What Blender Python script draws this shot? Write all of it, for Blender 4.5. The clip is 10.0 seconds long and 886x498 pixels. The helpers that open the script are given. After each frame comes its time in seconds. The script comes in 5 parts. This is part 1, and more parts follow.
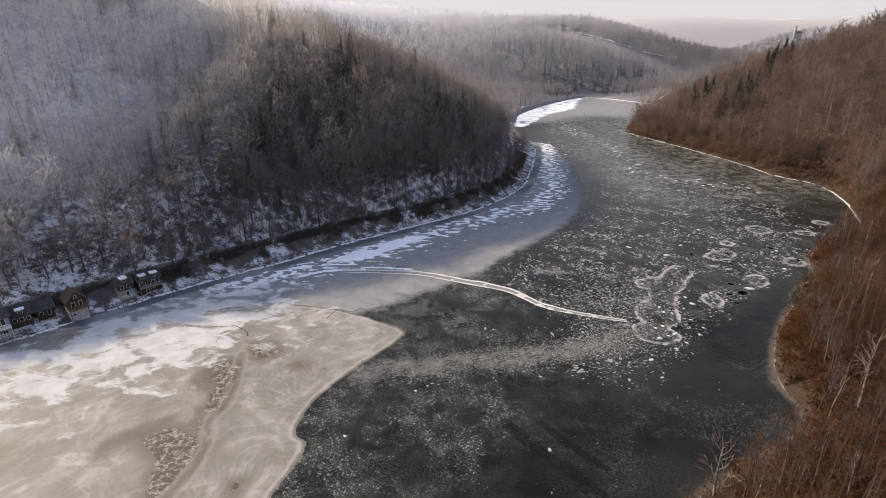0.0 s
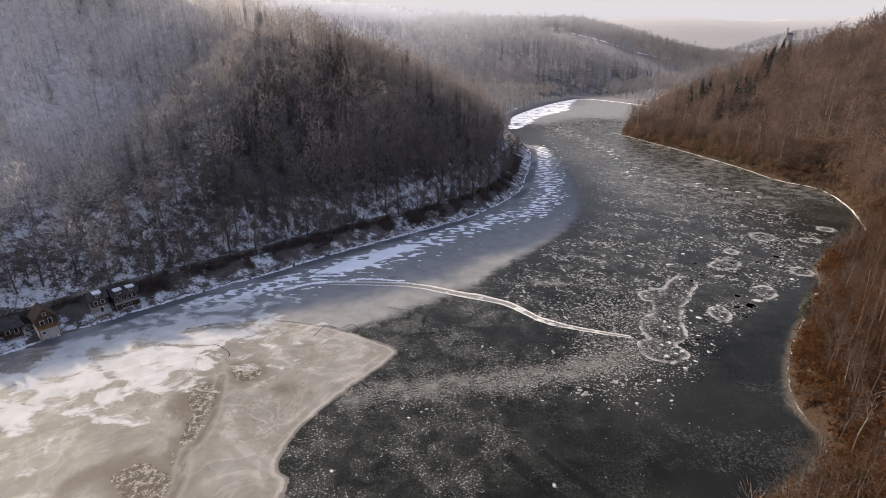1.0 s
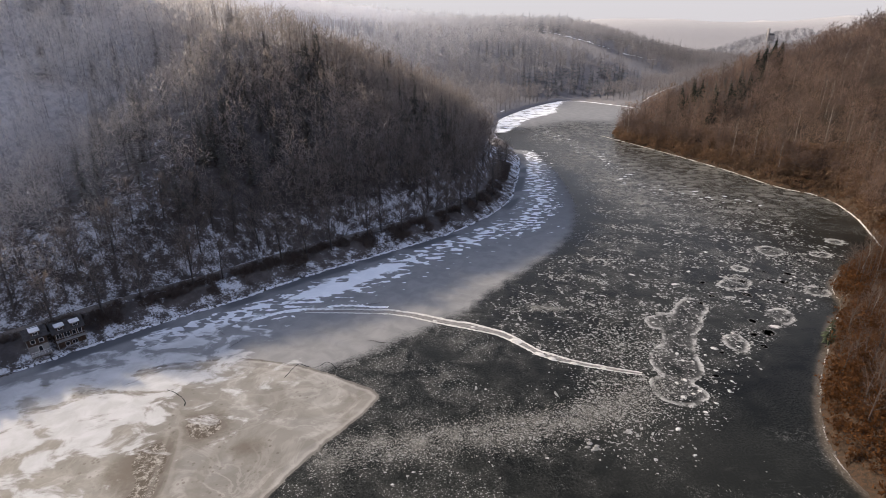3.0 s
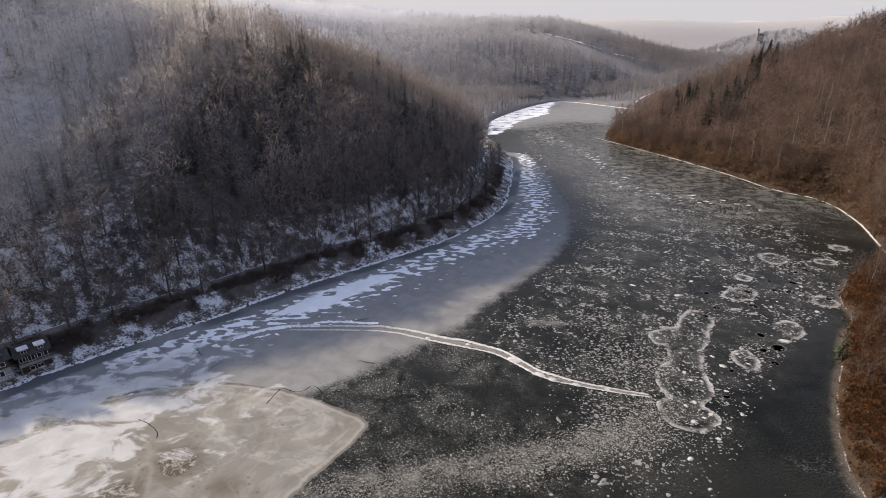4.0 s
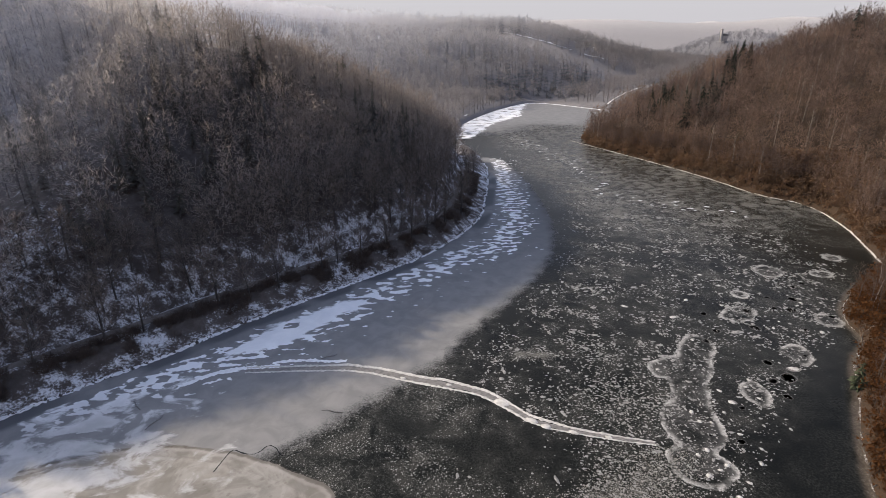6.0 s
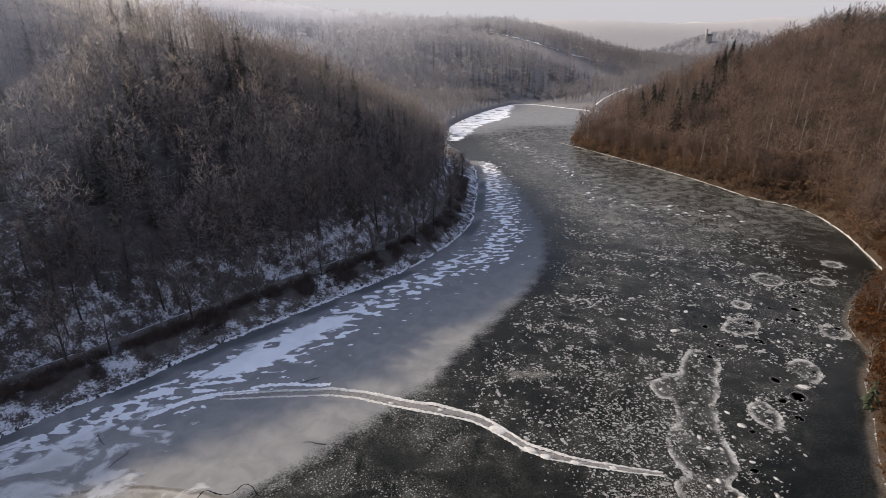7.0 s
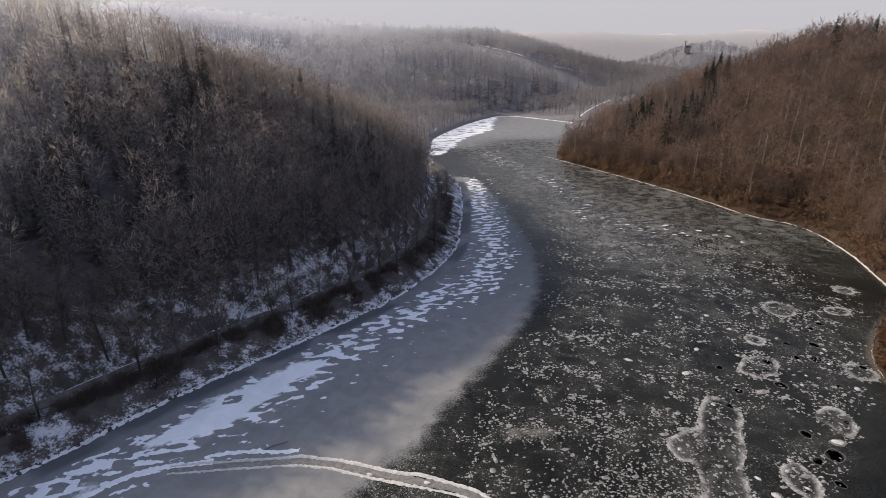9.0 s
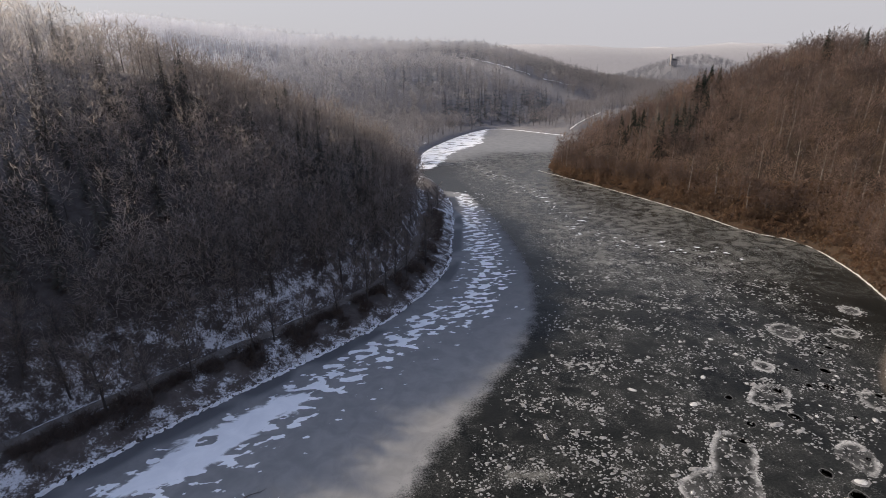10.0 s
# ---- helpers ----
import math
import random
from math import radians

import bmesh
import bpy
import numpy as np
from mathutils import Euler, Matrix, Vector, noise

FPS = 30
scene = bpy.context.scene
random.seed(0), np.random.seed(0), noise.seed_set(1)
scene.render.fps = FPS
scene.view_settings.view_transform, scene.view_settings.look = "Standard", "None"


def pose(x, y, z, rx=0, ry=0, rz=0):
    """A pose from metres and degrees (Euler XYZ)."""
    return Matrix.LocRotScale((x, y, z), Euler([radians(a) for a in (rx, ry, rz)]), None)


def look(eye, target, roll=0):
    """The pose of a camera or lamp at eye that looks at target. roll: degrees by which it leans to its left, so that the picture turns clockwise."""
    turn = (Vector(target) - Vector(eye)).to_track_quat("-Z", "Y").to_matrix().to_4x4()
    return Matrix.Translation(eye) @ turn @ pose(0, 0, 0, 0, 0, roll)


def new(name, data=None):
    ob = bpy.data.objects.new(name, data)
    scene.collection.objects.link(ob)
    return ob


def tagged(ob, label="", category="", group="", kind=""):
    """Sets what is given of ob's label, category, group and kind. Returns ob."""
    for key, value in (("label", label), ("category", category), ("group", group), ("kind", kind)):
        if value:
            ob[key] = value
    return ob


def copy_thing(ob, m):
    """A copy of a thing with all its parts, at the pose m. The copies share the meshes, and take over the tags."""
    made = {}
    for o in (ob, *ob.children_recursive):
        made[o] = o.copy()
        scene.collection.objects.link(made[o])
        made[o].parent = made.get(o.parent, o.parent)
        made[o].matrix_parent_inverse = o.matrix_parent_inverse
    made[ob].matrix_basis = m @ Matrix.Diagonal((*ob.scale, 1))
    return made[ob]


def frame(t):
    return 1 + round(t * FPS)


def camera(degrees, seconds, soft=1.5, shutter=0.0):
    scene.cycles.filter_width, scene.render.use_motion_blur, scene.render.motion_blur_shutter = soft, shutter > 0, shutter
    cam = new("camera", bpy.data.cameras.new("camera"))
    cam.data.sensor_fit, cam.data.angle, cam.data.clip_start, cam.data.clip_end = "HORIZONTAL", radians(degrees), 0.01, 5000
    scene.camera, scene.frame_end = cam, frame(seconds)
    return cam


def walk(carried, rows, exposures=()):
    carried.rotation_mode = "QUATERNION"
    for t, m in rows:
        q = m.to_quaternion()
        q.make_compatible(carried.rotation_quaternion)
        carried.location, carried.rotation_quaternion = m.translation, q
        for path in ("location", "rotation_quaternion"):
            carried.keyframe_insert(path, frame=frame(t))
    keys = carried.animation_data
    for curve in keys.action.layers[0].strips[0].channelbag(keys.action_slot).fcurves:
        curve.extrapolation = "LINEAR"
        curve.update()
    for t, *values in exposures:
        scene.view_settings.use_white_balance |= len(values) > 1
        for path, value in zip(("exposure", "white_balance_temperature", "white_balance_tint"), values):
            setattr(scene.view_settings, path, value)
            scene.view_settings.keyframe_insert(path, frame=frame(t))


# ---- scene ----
cam = camera(79.5, 10.0, 0.8)
METRES, EYE, TILT, LEAN, TURN = 76.0, 65.0, 0.0, 0.0, 0.0
ROWS = [
    (0.0, 0.0, 0.0, 0.0, -0.29, -21.99, 0.72),
    (0.5, -0.0018, 0.0491, -0.0007, -0.65, -21.95, 0.64),
    (1.0, -0.0034, 0.1024, -0.0011, -1.07, -21.94, 0.61),
    (1.5, -0.0037, 0.1514, -0.0016, -1.5, -21.95, 0.62),
    (2.0, -0.0044, 0.2047, -0.0016, -2.0, -21.96, 0.6),
    (2.5, -0.0047, 0.2534, -0.0014, -2.38, -21.94, 0.57),
    (4.0, -0.0028, 0.4056, -0.0008, -3.76, -21.9, 0.58),
    (4.5, -0.0019, 0.4533, -0.0014, -4.41, -21.91, 0.61),
    (5.0, 0.0002, 0.5054, -0.0013, -5.23, -21.89, 0.62),
    (5.5, 0.0027, 0.5535, -0.0019, -6.09, -21.87, 0.64),
    (7.0, 0.0135, 0.7031, -0.001, -8.33, -21.86, 0.65),
    (7.5, 0.0184, 0.75, -0.001, -8.81, -21.76, 0.65),
    (8.0, 0.0235, 0.8011, -0.0004, -9.31, -21.57, 0.67),
    (8.5, 0.0296, 0.8479, -0.0006, -9.81, -21.21, 0.63),
    (9.0, 0.0371, 0.8987, -0.0004, -10.29, -20.84, 0.59),
    (9.5, 0.0435, 0.9455, -0.0004, -10.8, -20.32, 0.57),
    (10.0, 0.051, 0.9969, 0.0001, -11.42, -19.64, 0.56),
]
walk(cam, [(t, pose(0, 0, EYE, TILT, LEAN, TURN) @ pose(METRES * x, METRES * y, METRES * z, 90 + pitch, roll, yaw)) for t, x, y, z, yaw, pitch, roll in ROWS],
     exposures=[(0.0, 0.87, 5960, 10), (2.5, 0.78, 5940, 10), (5.0, 0.66, 5890, 9), (7.5, 0.53, 5840, 9), (10.0, 0.46, 5830, 9)])

# ---- world, sun ----
SUN_AZ, SUN_EL = -55.0, 29.7        # degrees, azimuth from +y towards +x
world = bpy.data.worlds.new("world")
scene.world = world
world.use_nodes = True
wn = world.node_tree.nodes
sky = wn.new("ShaderNodeTexSky")
sky.sky_type = "NISHITA"
sky.sun_disc = False
sky.sun_elevation, sky.sun_rotation = radians(SUN_EL), radians(SUN_AZ)
sky.air_density, sky.dust_density, sky.ozone_density = 1.0, 4.0, 4.0
haze = wn.new("ShaderNodeMix")                     # a thin winter haze
haze.data_type, haze.blend_type = "RGBA", "MIX"
aim, rise, low = wn.new("ShaderNodeTexCoord"), wn.new("ShaderNodeSeparateXYZ"), wn.new("ShaderNodeMapRange")
for i, v in enumerate((0.0, 0.15, 0.62, 0.94, 0.22)):   # thickest along the horizon
    low.inputs[i].default_value = v
world.node_tree.links.new(aim.outputs["Generated"], rise.inputs[0])
world.node_tree.links.new(rise.outputs[2], low.inputs[0])
world.node_tree.links.new(low.outputs[0], haze.inputs[0])
haze.inputs[7].default_value = (3.3, 2.98, 2.84, 1.0)
world.node_tree.links.new(sky.outputs[0], haze.inputs[6])
world.node_tree.links.new(haze.outputs[2], wn["Background"].inputs[0])
wn["Background"].inputs[1].default_value = 0.138
sun = new("sun", bpy.data.lights.new("sun", "SUN"))
sun.data.energy, sun.data.angle, sun.data.color = 3.9, radians(0.6), (1.0, 0.78, 0.52)
sa, se = radians(SUN_AZ), radians(SUN_EL)
to_sun = Vector((math.sin(sa) * math.cos(se), math.cos(sa) * math.cos(se), math.sin(se)))
sun.matrix_world = look(to_sun * 100, (0, 0, 0))


# ---- materials ----
class Nodes:
    """A short hand for building node materials."""

    def __init__(self, name):
        self.mat = bpy.data.materials.new(name)
        self.mat.use_nodes = True
        self.tree = self.mat.node_tree
        self.bsdf = self.tree.nodes["Principled BSDF"]
        self.coord = self.tree.nodes.new("ShaderNodeNewGeometry").outputs["Position"]

    def put(self, socket, value):
        if isinstance(value, bpy.types.NodeSocket):
            self.tree.links.new(value, socket)
        elif value is not None:
            socket.default_value = (*value, 1.0) if isinstance(value, tuple) and len(value) == 3 and socket.type == "RGBA" else value

    def noise(self, scale, detail=5.0, rough=0.6, warp=0.0, stretch=None):
        n = self.tree.nodes.new("ShaderNodeTexNoise")
        n.inputs["Scale"].default_value, n.inputs["Detail"].default_value = scale, detail
        n.inputs["Roughness"].default_value, n.inputs["Distortion"].default_value = rough, warp
        src_v = self.coord
        if stretch:
            m = self.tree.nodes.new("ShaderNodeMapping")
            m.inputs["Rotation"].default_value = (0, 0, radians(stretch[0]))
            m.inputs["Scale"].default_value = (stretch[1], stretch[2], 1)
            self.tree.links.new(src_v, m.inputs[0])
            src_v = m.outputs[0]
        self.tree.links.new(src_v, n.inputs["Vector"])
        return n.outputs["Fac"]

    def cells(self, scale, feature="F1", out="Distance", rand=1.0):
        n = self.tree.nodes.new("ShaderNodeTexVoronoi")
        n.feature = feature
        n.inputs["Scale"].default_value, n.inputs["Randomness"].default_value = scale, rand
        self.tree.links.new(self.coord, n.inputs["Vector"])
        return n.outputs[out]

    def attr(self, name):
        n = self.tree.nodes.new("ShaderNodeAttribute")
        n.attribute_name = name
        return n.outputs["Fac"]

    def math(self, op, a, b=None, clamp=False):
        n = self.tree.nodes.new("ShaderNodeMath")
        n.operation, n.use_clamp = op, clamp
        self.put(n.inputs[0], a)
        self.put(n.inputs[1], b)
        return n.outputs[0]

    def step(self, a, lo, hi, to0=0.0, to1=1.0):
        n = self.tree.nodes.new("ShaderNodeMapRange")
        n.interpolation_type = "SMOOTHSTEP"
        for i, v in enumerate((a, lo, hi, to0, to1)):
            self.put(n.inputs[i], v)
        return n.outputs[0]

    def mix(self, fac, a, b):
        n = self.tree.nodes.new("ShaderNodeMix")
        n.data_type = "RGBA"
        self.put(n.inputs[0], fac)
        self.put(n.inputs[6], a)
        self.put(n.inputs[7], b)
        return n.outputs[2]

    def fmix(self, fac, a, b):
        n = self.tree.nodes.new("ShaderNodeMix")
        self.put(n.inputs[0], fac)
        self.put(n.inputs[2], a)
        self.put(n.inputs[3], b)
        return n.outputs[0]

    def random(self):
        return self.tree.nodes.new("ShaderNodeObjectInfo").outputs["Random"]

    def island(self):
        return self.tree.nodes.new("ShaderNodeNewGeometry").outputs["Random Per Island"]

    def finish(self, colour, rough=0.8, height=None, strength=0.3, dist=0.1, spec=None):
        self.put(self.bsdf.inputs["Base Color"], colour)
        self.put(self.bsdf.inputs["Roughness"], rough)
        if spec is not None:
            self.put(self.bsdf.inputs["Specular IOR Level"], spec)
        if height is not None:
            b = self.tree.nodes.new("ShaderNodeBump")
            b.inputs["Strength"].default_value, b.inputs["Distance"].default_value = strength, dist
            self.put(b.inputs["Height"], height)
            self.tree.links.new(b.outputs[0], self.bsdf.inputs["Normal"])
        return self.mat


def simple(name, a, b, scale, rough=0.85, spec=0.3, detail=4.0):
    k = Nodes(name)
    n = k.noise(scale, detail)
    return k.finish(k.mix(k.step(n, 0.35, 0.65), a, b), rough, n, 0.3, 0.05, spec)


def wood_mat(name, a, b, patch=0.09, rime_haze=None, thin=True):
    """Bark or twigs: colour drifts from tree to tree; (colour, x, z, from, to) paints haze in by position."""
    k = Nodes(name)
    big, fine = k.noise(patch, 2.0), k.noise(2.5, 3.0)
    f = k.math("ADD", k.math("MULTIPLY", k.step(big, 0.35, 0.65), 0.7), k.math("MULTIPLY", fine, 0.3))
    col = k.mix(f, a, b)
    if rime_haze:
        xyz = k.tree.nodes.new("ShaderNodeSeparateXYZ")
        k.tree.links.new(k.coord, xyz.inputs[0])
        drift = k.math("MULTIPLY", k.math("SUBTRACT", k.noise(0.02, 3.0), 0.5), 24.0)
        high = k.math("ADD", k.math("ADD", k.math("MULTIPLY", xyz.outputs[2], rime_haze[2]), k.math("MULTIPLY", xyz.outputs[0], rime_haze[1])), drift)
        thickness = k.math("DIVIDE", k.math("SUBTRACT", high, rime_haze[3]), rime_haze[4] - rime_haze[3], True)
        col = k.mix(k.math("POWER", thickness, 1.5), col, rime_haze[0])
    k.finish(col, 0.9, spec=0.15)
    if thin:
        tl, mx = k.tree.nodes.new("ShaderNodeBsdfTranslucent"), k.tree.nodes.new("ShaderNodeMixShader")
        k.put(tl.inputs["Color"], col)
        mx.inputs[0].default_value = 0.45
        k.tree.links.new(k.bsdf.outputs[0], mx.inputs[1])
        k.tree.links.new(tl.outputs[0], mx.inputs[2])
        k.tree.links.new(mx.outputs[0], k.tree.nodes["Material Output"].inputs[0])
    return k.mat


def ground_mat():
    k = Nodes("forest_floor")
    snowy, bank = k.attr("snowy"), k.attr("warm")
    big, mid, fine = k.noise(0.05, 4.0), k.noise(0.35, 6.0, 0.65), k.noise(2.2, 5.0, 0.7)
    litter = k.mix(k.step(mid, 0.35, 0.65), (0.092, 0.080, 0.074), (0.145, 0.128, 0.118))
    warm = k.mix(k.step(big, 0.35, 0.65), (0.034, 0.020, 0.012), (0.058, 0.033, 0.018))
    warm = k.mix(k.step(fine, 0.42, 0.58), warm, (0.030, 0.022, 0.015))
    # far soil tinted bluish for distance; painted haze then pales hill and far ground
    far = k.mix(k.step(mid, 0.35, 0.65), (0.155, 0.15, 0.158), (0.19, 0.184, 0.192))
    soil = k.mix(k.math("MULTIPLY", k.attr("rime_haze"), k.step(mid, 0.32, 0.68, 0.55, 1.0)), k.mix(k.attr("far"), k.mix(bank, litter, warm), far), (0.74, 0.70, 0.67))
    field = k.math("ADD", k.math("MULTIPLY", k.math("ADD", k.math("MULTIPLY", mid, 0.58), k.math("MULTIPLY", fine, 0.42)), 1.0), k.math("MULTIPLY", k.math("SUBTRACT", big, 0.5), 0.26))
    snow = k.step(k.math("ADD", field, snowy), 0.98, 1.10)
    col = k.mix(snow, soil, (0.70, 0.71, 0.74))
    return k.finish(col, 0.95, k.math("ADD", fine, k.math("MULTIPLY", mid, 3.0)), 0.6, 0.25, 0.2)


def ice_mat():
    k = Nodes("lake_ice")
    pale, sheet, snow, frost = k.attr("pale"), k.attr("sheet"), k.attr("snow"), k.attr("frost")
    ring, melt, fleck, seam, stain = k.attr("ring"), k.attr("melt"), k.attr("fleck"), k.attr("seam"), k.attr("stain")
    big, mid, fine = k.noise(0.035, 5.0, 0.55, 0.6), k.noise(0.22, 7.0, 0.62, 0.5), k.noise(2.4, 6.0, 0.7)
    mid0 = k.math("SUBTRACT", mid, 0.5)
    grains, crumbs = k.cells(1.5), k.cells(3.2)
    # clear dark ice with a dusting of rime
    dark = k.mix(k.step(big, 0.38, 0.62), (0.006, 0.0065, 0.006), (0.014, 0.0145, 0.013))
    scratch = k.noise(0.12, 6.0, 0.75, 1.5, (35, 0.35, 2.6))
    dust = k.math("ADD", k.math("MULTIPLY", mid, 0.65), k.math("MULTIPLY", fine, 0.55))
    rime_haze = k.math("MULTIPLY", k.step(dust, 0.50, 0.80), k.math("MULTIPLY", frost, 0.17, True))
    rime_haze = k.math("ADD", rime_haze, k.math("MULTIPLY", k.step(scratch, 0.58, 0.80), 0.11), True)
    speck = k.math("MULTIPLY", k.step(grains, 0.26, 0.16), k.step(k.math("ADD", mid, k.math("MULTIPLY", frost, 0.30)), 0.70, 0.90))
    crumb = k.math("MULTIPLY", k.step(crumbs, 0.30, 0.16), k.step(k.math("ADD", mid, k.math("MULTIPLY", frost, 0.28)), 0.66, 0.98))
    dark = k.mix(rime_haze, dark, (0.235, 0.228, 0.205))
    dark = k.mix(k.math("MULTIPLY", k.math("MAXIMUM", speck, crumb), 0.55), dark, (0.42, 0.42, 0.41))
    wisp = k.math("ABSOLUTE", k.math("SUBTRACT", k.noise(0.55, 7.0, 0.7, 1.0), 0.5))
    wisp = k.math("MULTIPLY", k.step(wisp, 0.022, 0.004), k.step(k.noise(0.06, 3.0), 0.50, 0.62))
    dark = k.mix(k.math("MULTIPLY", wisp, k.step(fine, 0.4, 0.62, 0.0, 0.40)), dark, (0.30, 0.295, 0.28))
    mott = k.math("MULTIPLY", k.step(k.noise(2.6, 8.0, 0.8), 0.42, 0.64), k.step(k.noise(0.05, 4.0, 0.6, 0.8), 0.36, 0.58))
    clear = k.step(k.math("ADD", k.attr("clear"), k.math("MULTIPLY", mid0, 3.0)), -0.2, 0.3)
    dark = k.mix(k.math("MULTIPLY", mott, 0.26), dark, (0.085, 0.084, 0.074))
    dark = k.mix(k.math("MULTIPLY", clear, 0.55), dark, (0.005, 0.0055, 0.006))
    # rime rings with a bright lobed rim
    veil = k.noise(0.3, 4.0, 0.6)
    rg = k.math("ADD", k.math("ADD", ring, k.math("MULTIPLY", mid0, 2.2)), k.math("MULTIPLY", k.math("SUBTRACT", fine, 0.5), 0.9))
    fill = k.math("MULTIPLY", k.step(rg, -0.1, 0.3), k.step(mid, 0.38, 0.70, 0.0, 0.60))
    brim = k.math("MULTIPLY", k.math("MULTIPLY", k.step(rg, -0.15, 0.12), k.step(rg, 1.3, 0.2)), k.math("MULTIPLY", k.step(fine, 0.25, 0.6, 0.3, 1.0), k.step(veil, 0.38, 0.58, 0.12, 1.0)))
    dark = k.mix(fill, dark, (0.10, 0.098, 0.096))
    dark = k.mix(k.math("MULTIPLY", brim, 0.85), dark, (0.56, 0.55, 0.53))
    # pale cloudy ice
    palec = k.mix(k.step(mid, 0.3, 0.7), (0.184, 0.185, 0.190), (0.240, 0.239, 0.240))
    # hill shade painted darker on the far ice, plus a wet band along shore
    palec = k.mix(k.attr("deep"), palec, (0.10, 0.103, 0.112))
    veins, speckle = k.noise(0.10, 8.0, 0.62, 1.2), k.noise(1.1, 7.0, 0.7)
    sheetc = k.mix(k.step(veins, 0.34, 0.66), (0.188, 0.180, 0.168), (0.278, 0.267, 0.248))
    blots = k.step(k.noise(0.075, 7.0, 0.62, 1.2), 0.50, 0.60)
    sheetc = k.mix(k.math("MULTIPLY", blots, 0.42), sheetc, (0.150, 0.138, 0.122))
    branch = k.math("ABSOLUTE", k.math("SUBTRACT", k.noise(0.085, 5.0, 0.55, 1.6), 0.5))
    sheetc = k.mix(k.math("MULTIPLY", k.step(branch, 0.045, 0.0), 0.26), sheetc, (0.42, 0.405, 0.375))
    flow = k.noise(0.045, 3.0, 0.5, 0.8)
    contour = k.math("ABSOLUTE", k.math("SINE", k.math("ADD", k.math("MULTIPLY", flow, 24.0), k.math("MULTIPLY", mid0, 5.0))))
    sheetc = k.mix(k.math("MULTIPLY", k.math("MULTIPLY", k.step(contour, 0.45, 0.0), k.step(veins, 0.42, 0.66)), 0.42), sheetc, (0.42, 0.405, 0.375))
    lobes = k.step(k.math("SINE", k.math("MULTIPLY", flow, 30.0)), -0.4, 0.6)
    sheetc = k.mix(k.math("MULTIPLY", lobes, 0.36), sheetc, (0.155, 0.142, 0.122))
    sheetc = k.mix(k.math("MULTIPLY", k.step(k.noise(0.028, 5.0, 0.6, 0.5), 0.50, 0.34), 0.55), sheetc, (0.125, 0.108, 0.088))
    sheetc = k.mix(k.math("MULTIPLY", k.step(speckle, 0.60, 0.72), 0.25), sheetc, (0.34, 0.33, 0.305))
    ml = k.math("ADD", k.math("ADD", melt, k.math("MULTIPLY", mid0, 3.0)), k.math("MULTIPLY", k.math("SUBTRACT", fine, 0.5), 1.4))
    sl = k.math("ADD", k.math("ADD", stain, k.math("MULTIPLY", mid0, 5.0)), k.math("MULTIPLY", k.math("SUBTRACT", fine, 0.5), 1.5))
    grit = k.noise(3.0, 8.0, 0.78)
    crust = k.math("ADD", k.noise(0.9, 8.0, 0.72, 0.6), k.math("MULTIPLY", k.math("SUBTRACT", grit, 0.5), 0.35))
    sheetc = k.mix(k.math("MULTIPLY", k.step(sl, -2.2, 0.8), k.step(veins, 0.30, 0.60, 0.35, 0.85)), sheetc, (0.105, 0.088, 0.070))
    sheetc = k.mix(k.math("MULTIPLY", k.step(ml, -3.4, 0.1), 0.75), sheetc, (0.105, 0.089, 0.073))
    sheetc = k.mix(k.math("MULTIPLY", k.step(ml, -0.15, 0.2), 0.9), sheetc, k.mix(k.step(crust, 0.47, 0.60), (0.075, 0.062, 0.050), k.mix(k.step(grit, 0.40, 0.60), (0.19, 0.175, 0.152), (0.33, 0.312, 0.285))))
    holes_ = k.math("MULTIPLY", k.step(k.cells(0.8), 0.26, 0.14), k.step(k.noise(0.07, 3.0), 0.50, 0.60))
    sheetc = k.mix(k.math("MULTIPLY", holes_, 0.6), sheetc, (0.11, 0.095, 0.08))
    seam_ = k.math("ADD", seam, k.math("MULTIPLY", mid0, 0.9))
    sheetc = k.mix(k.math("MULTIPLY", k.step(seam_, 0.50, 0.15), 0.55), sheetc, (0.10, 0.088, 0.075))
    sheetc = k.mix(k.math("MULTIPLY", k.math("MULTIPLY", k.step(seam_, 0.6, 1.0), k.step(seam_, 1.9, 1.2)), 0.16), sheetc, (0.40, 0.385, 0.36))
    wob = k.math("MULTIPLY", mid0, 5.0)
    gr = k.math("MULTIPLY", k.math("SUBTRACT", fine, 0.5), 8.0)
    pm = k.step(k.math("ADD", pale, k.math("ADD", wob, gr)), -3.0, 1.5)
    se_ = k.math("ADD", sheet, k.math("MULTIPLY", wob, 0.34))
    sm = k.step(se_, -0.05, 0.06)
    rim = k.math("MULTIPLY", k.step(se_, -0.3, 0.1), k.step(se_, 0.7, 0.25))
    shal = k.step(k.math("ADD", k.attr("shallow"), k.math("MULTIPLY", mid0, 0.6)), 0.1, 0.9)
    dark = k.mix(k.math("MULTIPLY", shal, 0.6), dark, k.mix(k.step(fine, 0.35, 0.65), (0.105, 0.084, 0.066), (0.17, 0.142, 0.115)))
    col = k.mix(pm, dark, palec)
    col = k.mix(sm, col, sheetc)
    col = k.mix(k.math("MULTIPLY", rim, 0.65), col, (0.10, 0.09, 0.08))
    col = k.mix(k.math("MULTIPLY", k.math("MULTIPLY", k.step(se_, 0.5, 0.75), k.step(se_, 1.5, 0.95)), 0.40), col, (0.36, 0.34, 0.32))
    col = k.mix(k.math("MULTIPLY", k.math("MULTIPLY", k.step(se_, 2.6, 2.9), k.step(se_, 4.4, 3.2)), k.step(veins, 0.4, 0.6, 0.0, 0.45)), col, (0.37, 0.35, 0.325))
    # snow lying on the ice
    blot = k.noise(0.17, 8.0, 0.60, 0.5, (-20, 0.75, 1.15))
    snm = k.step(k.math("ADD", blot, snow), 0.965, 1.08)
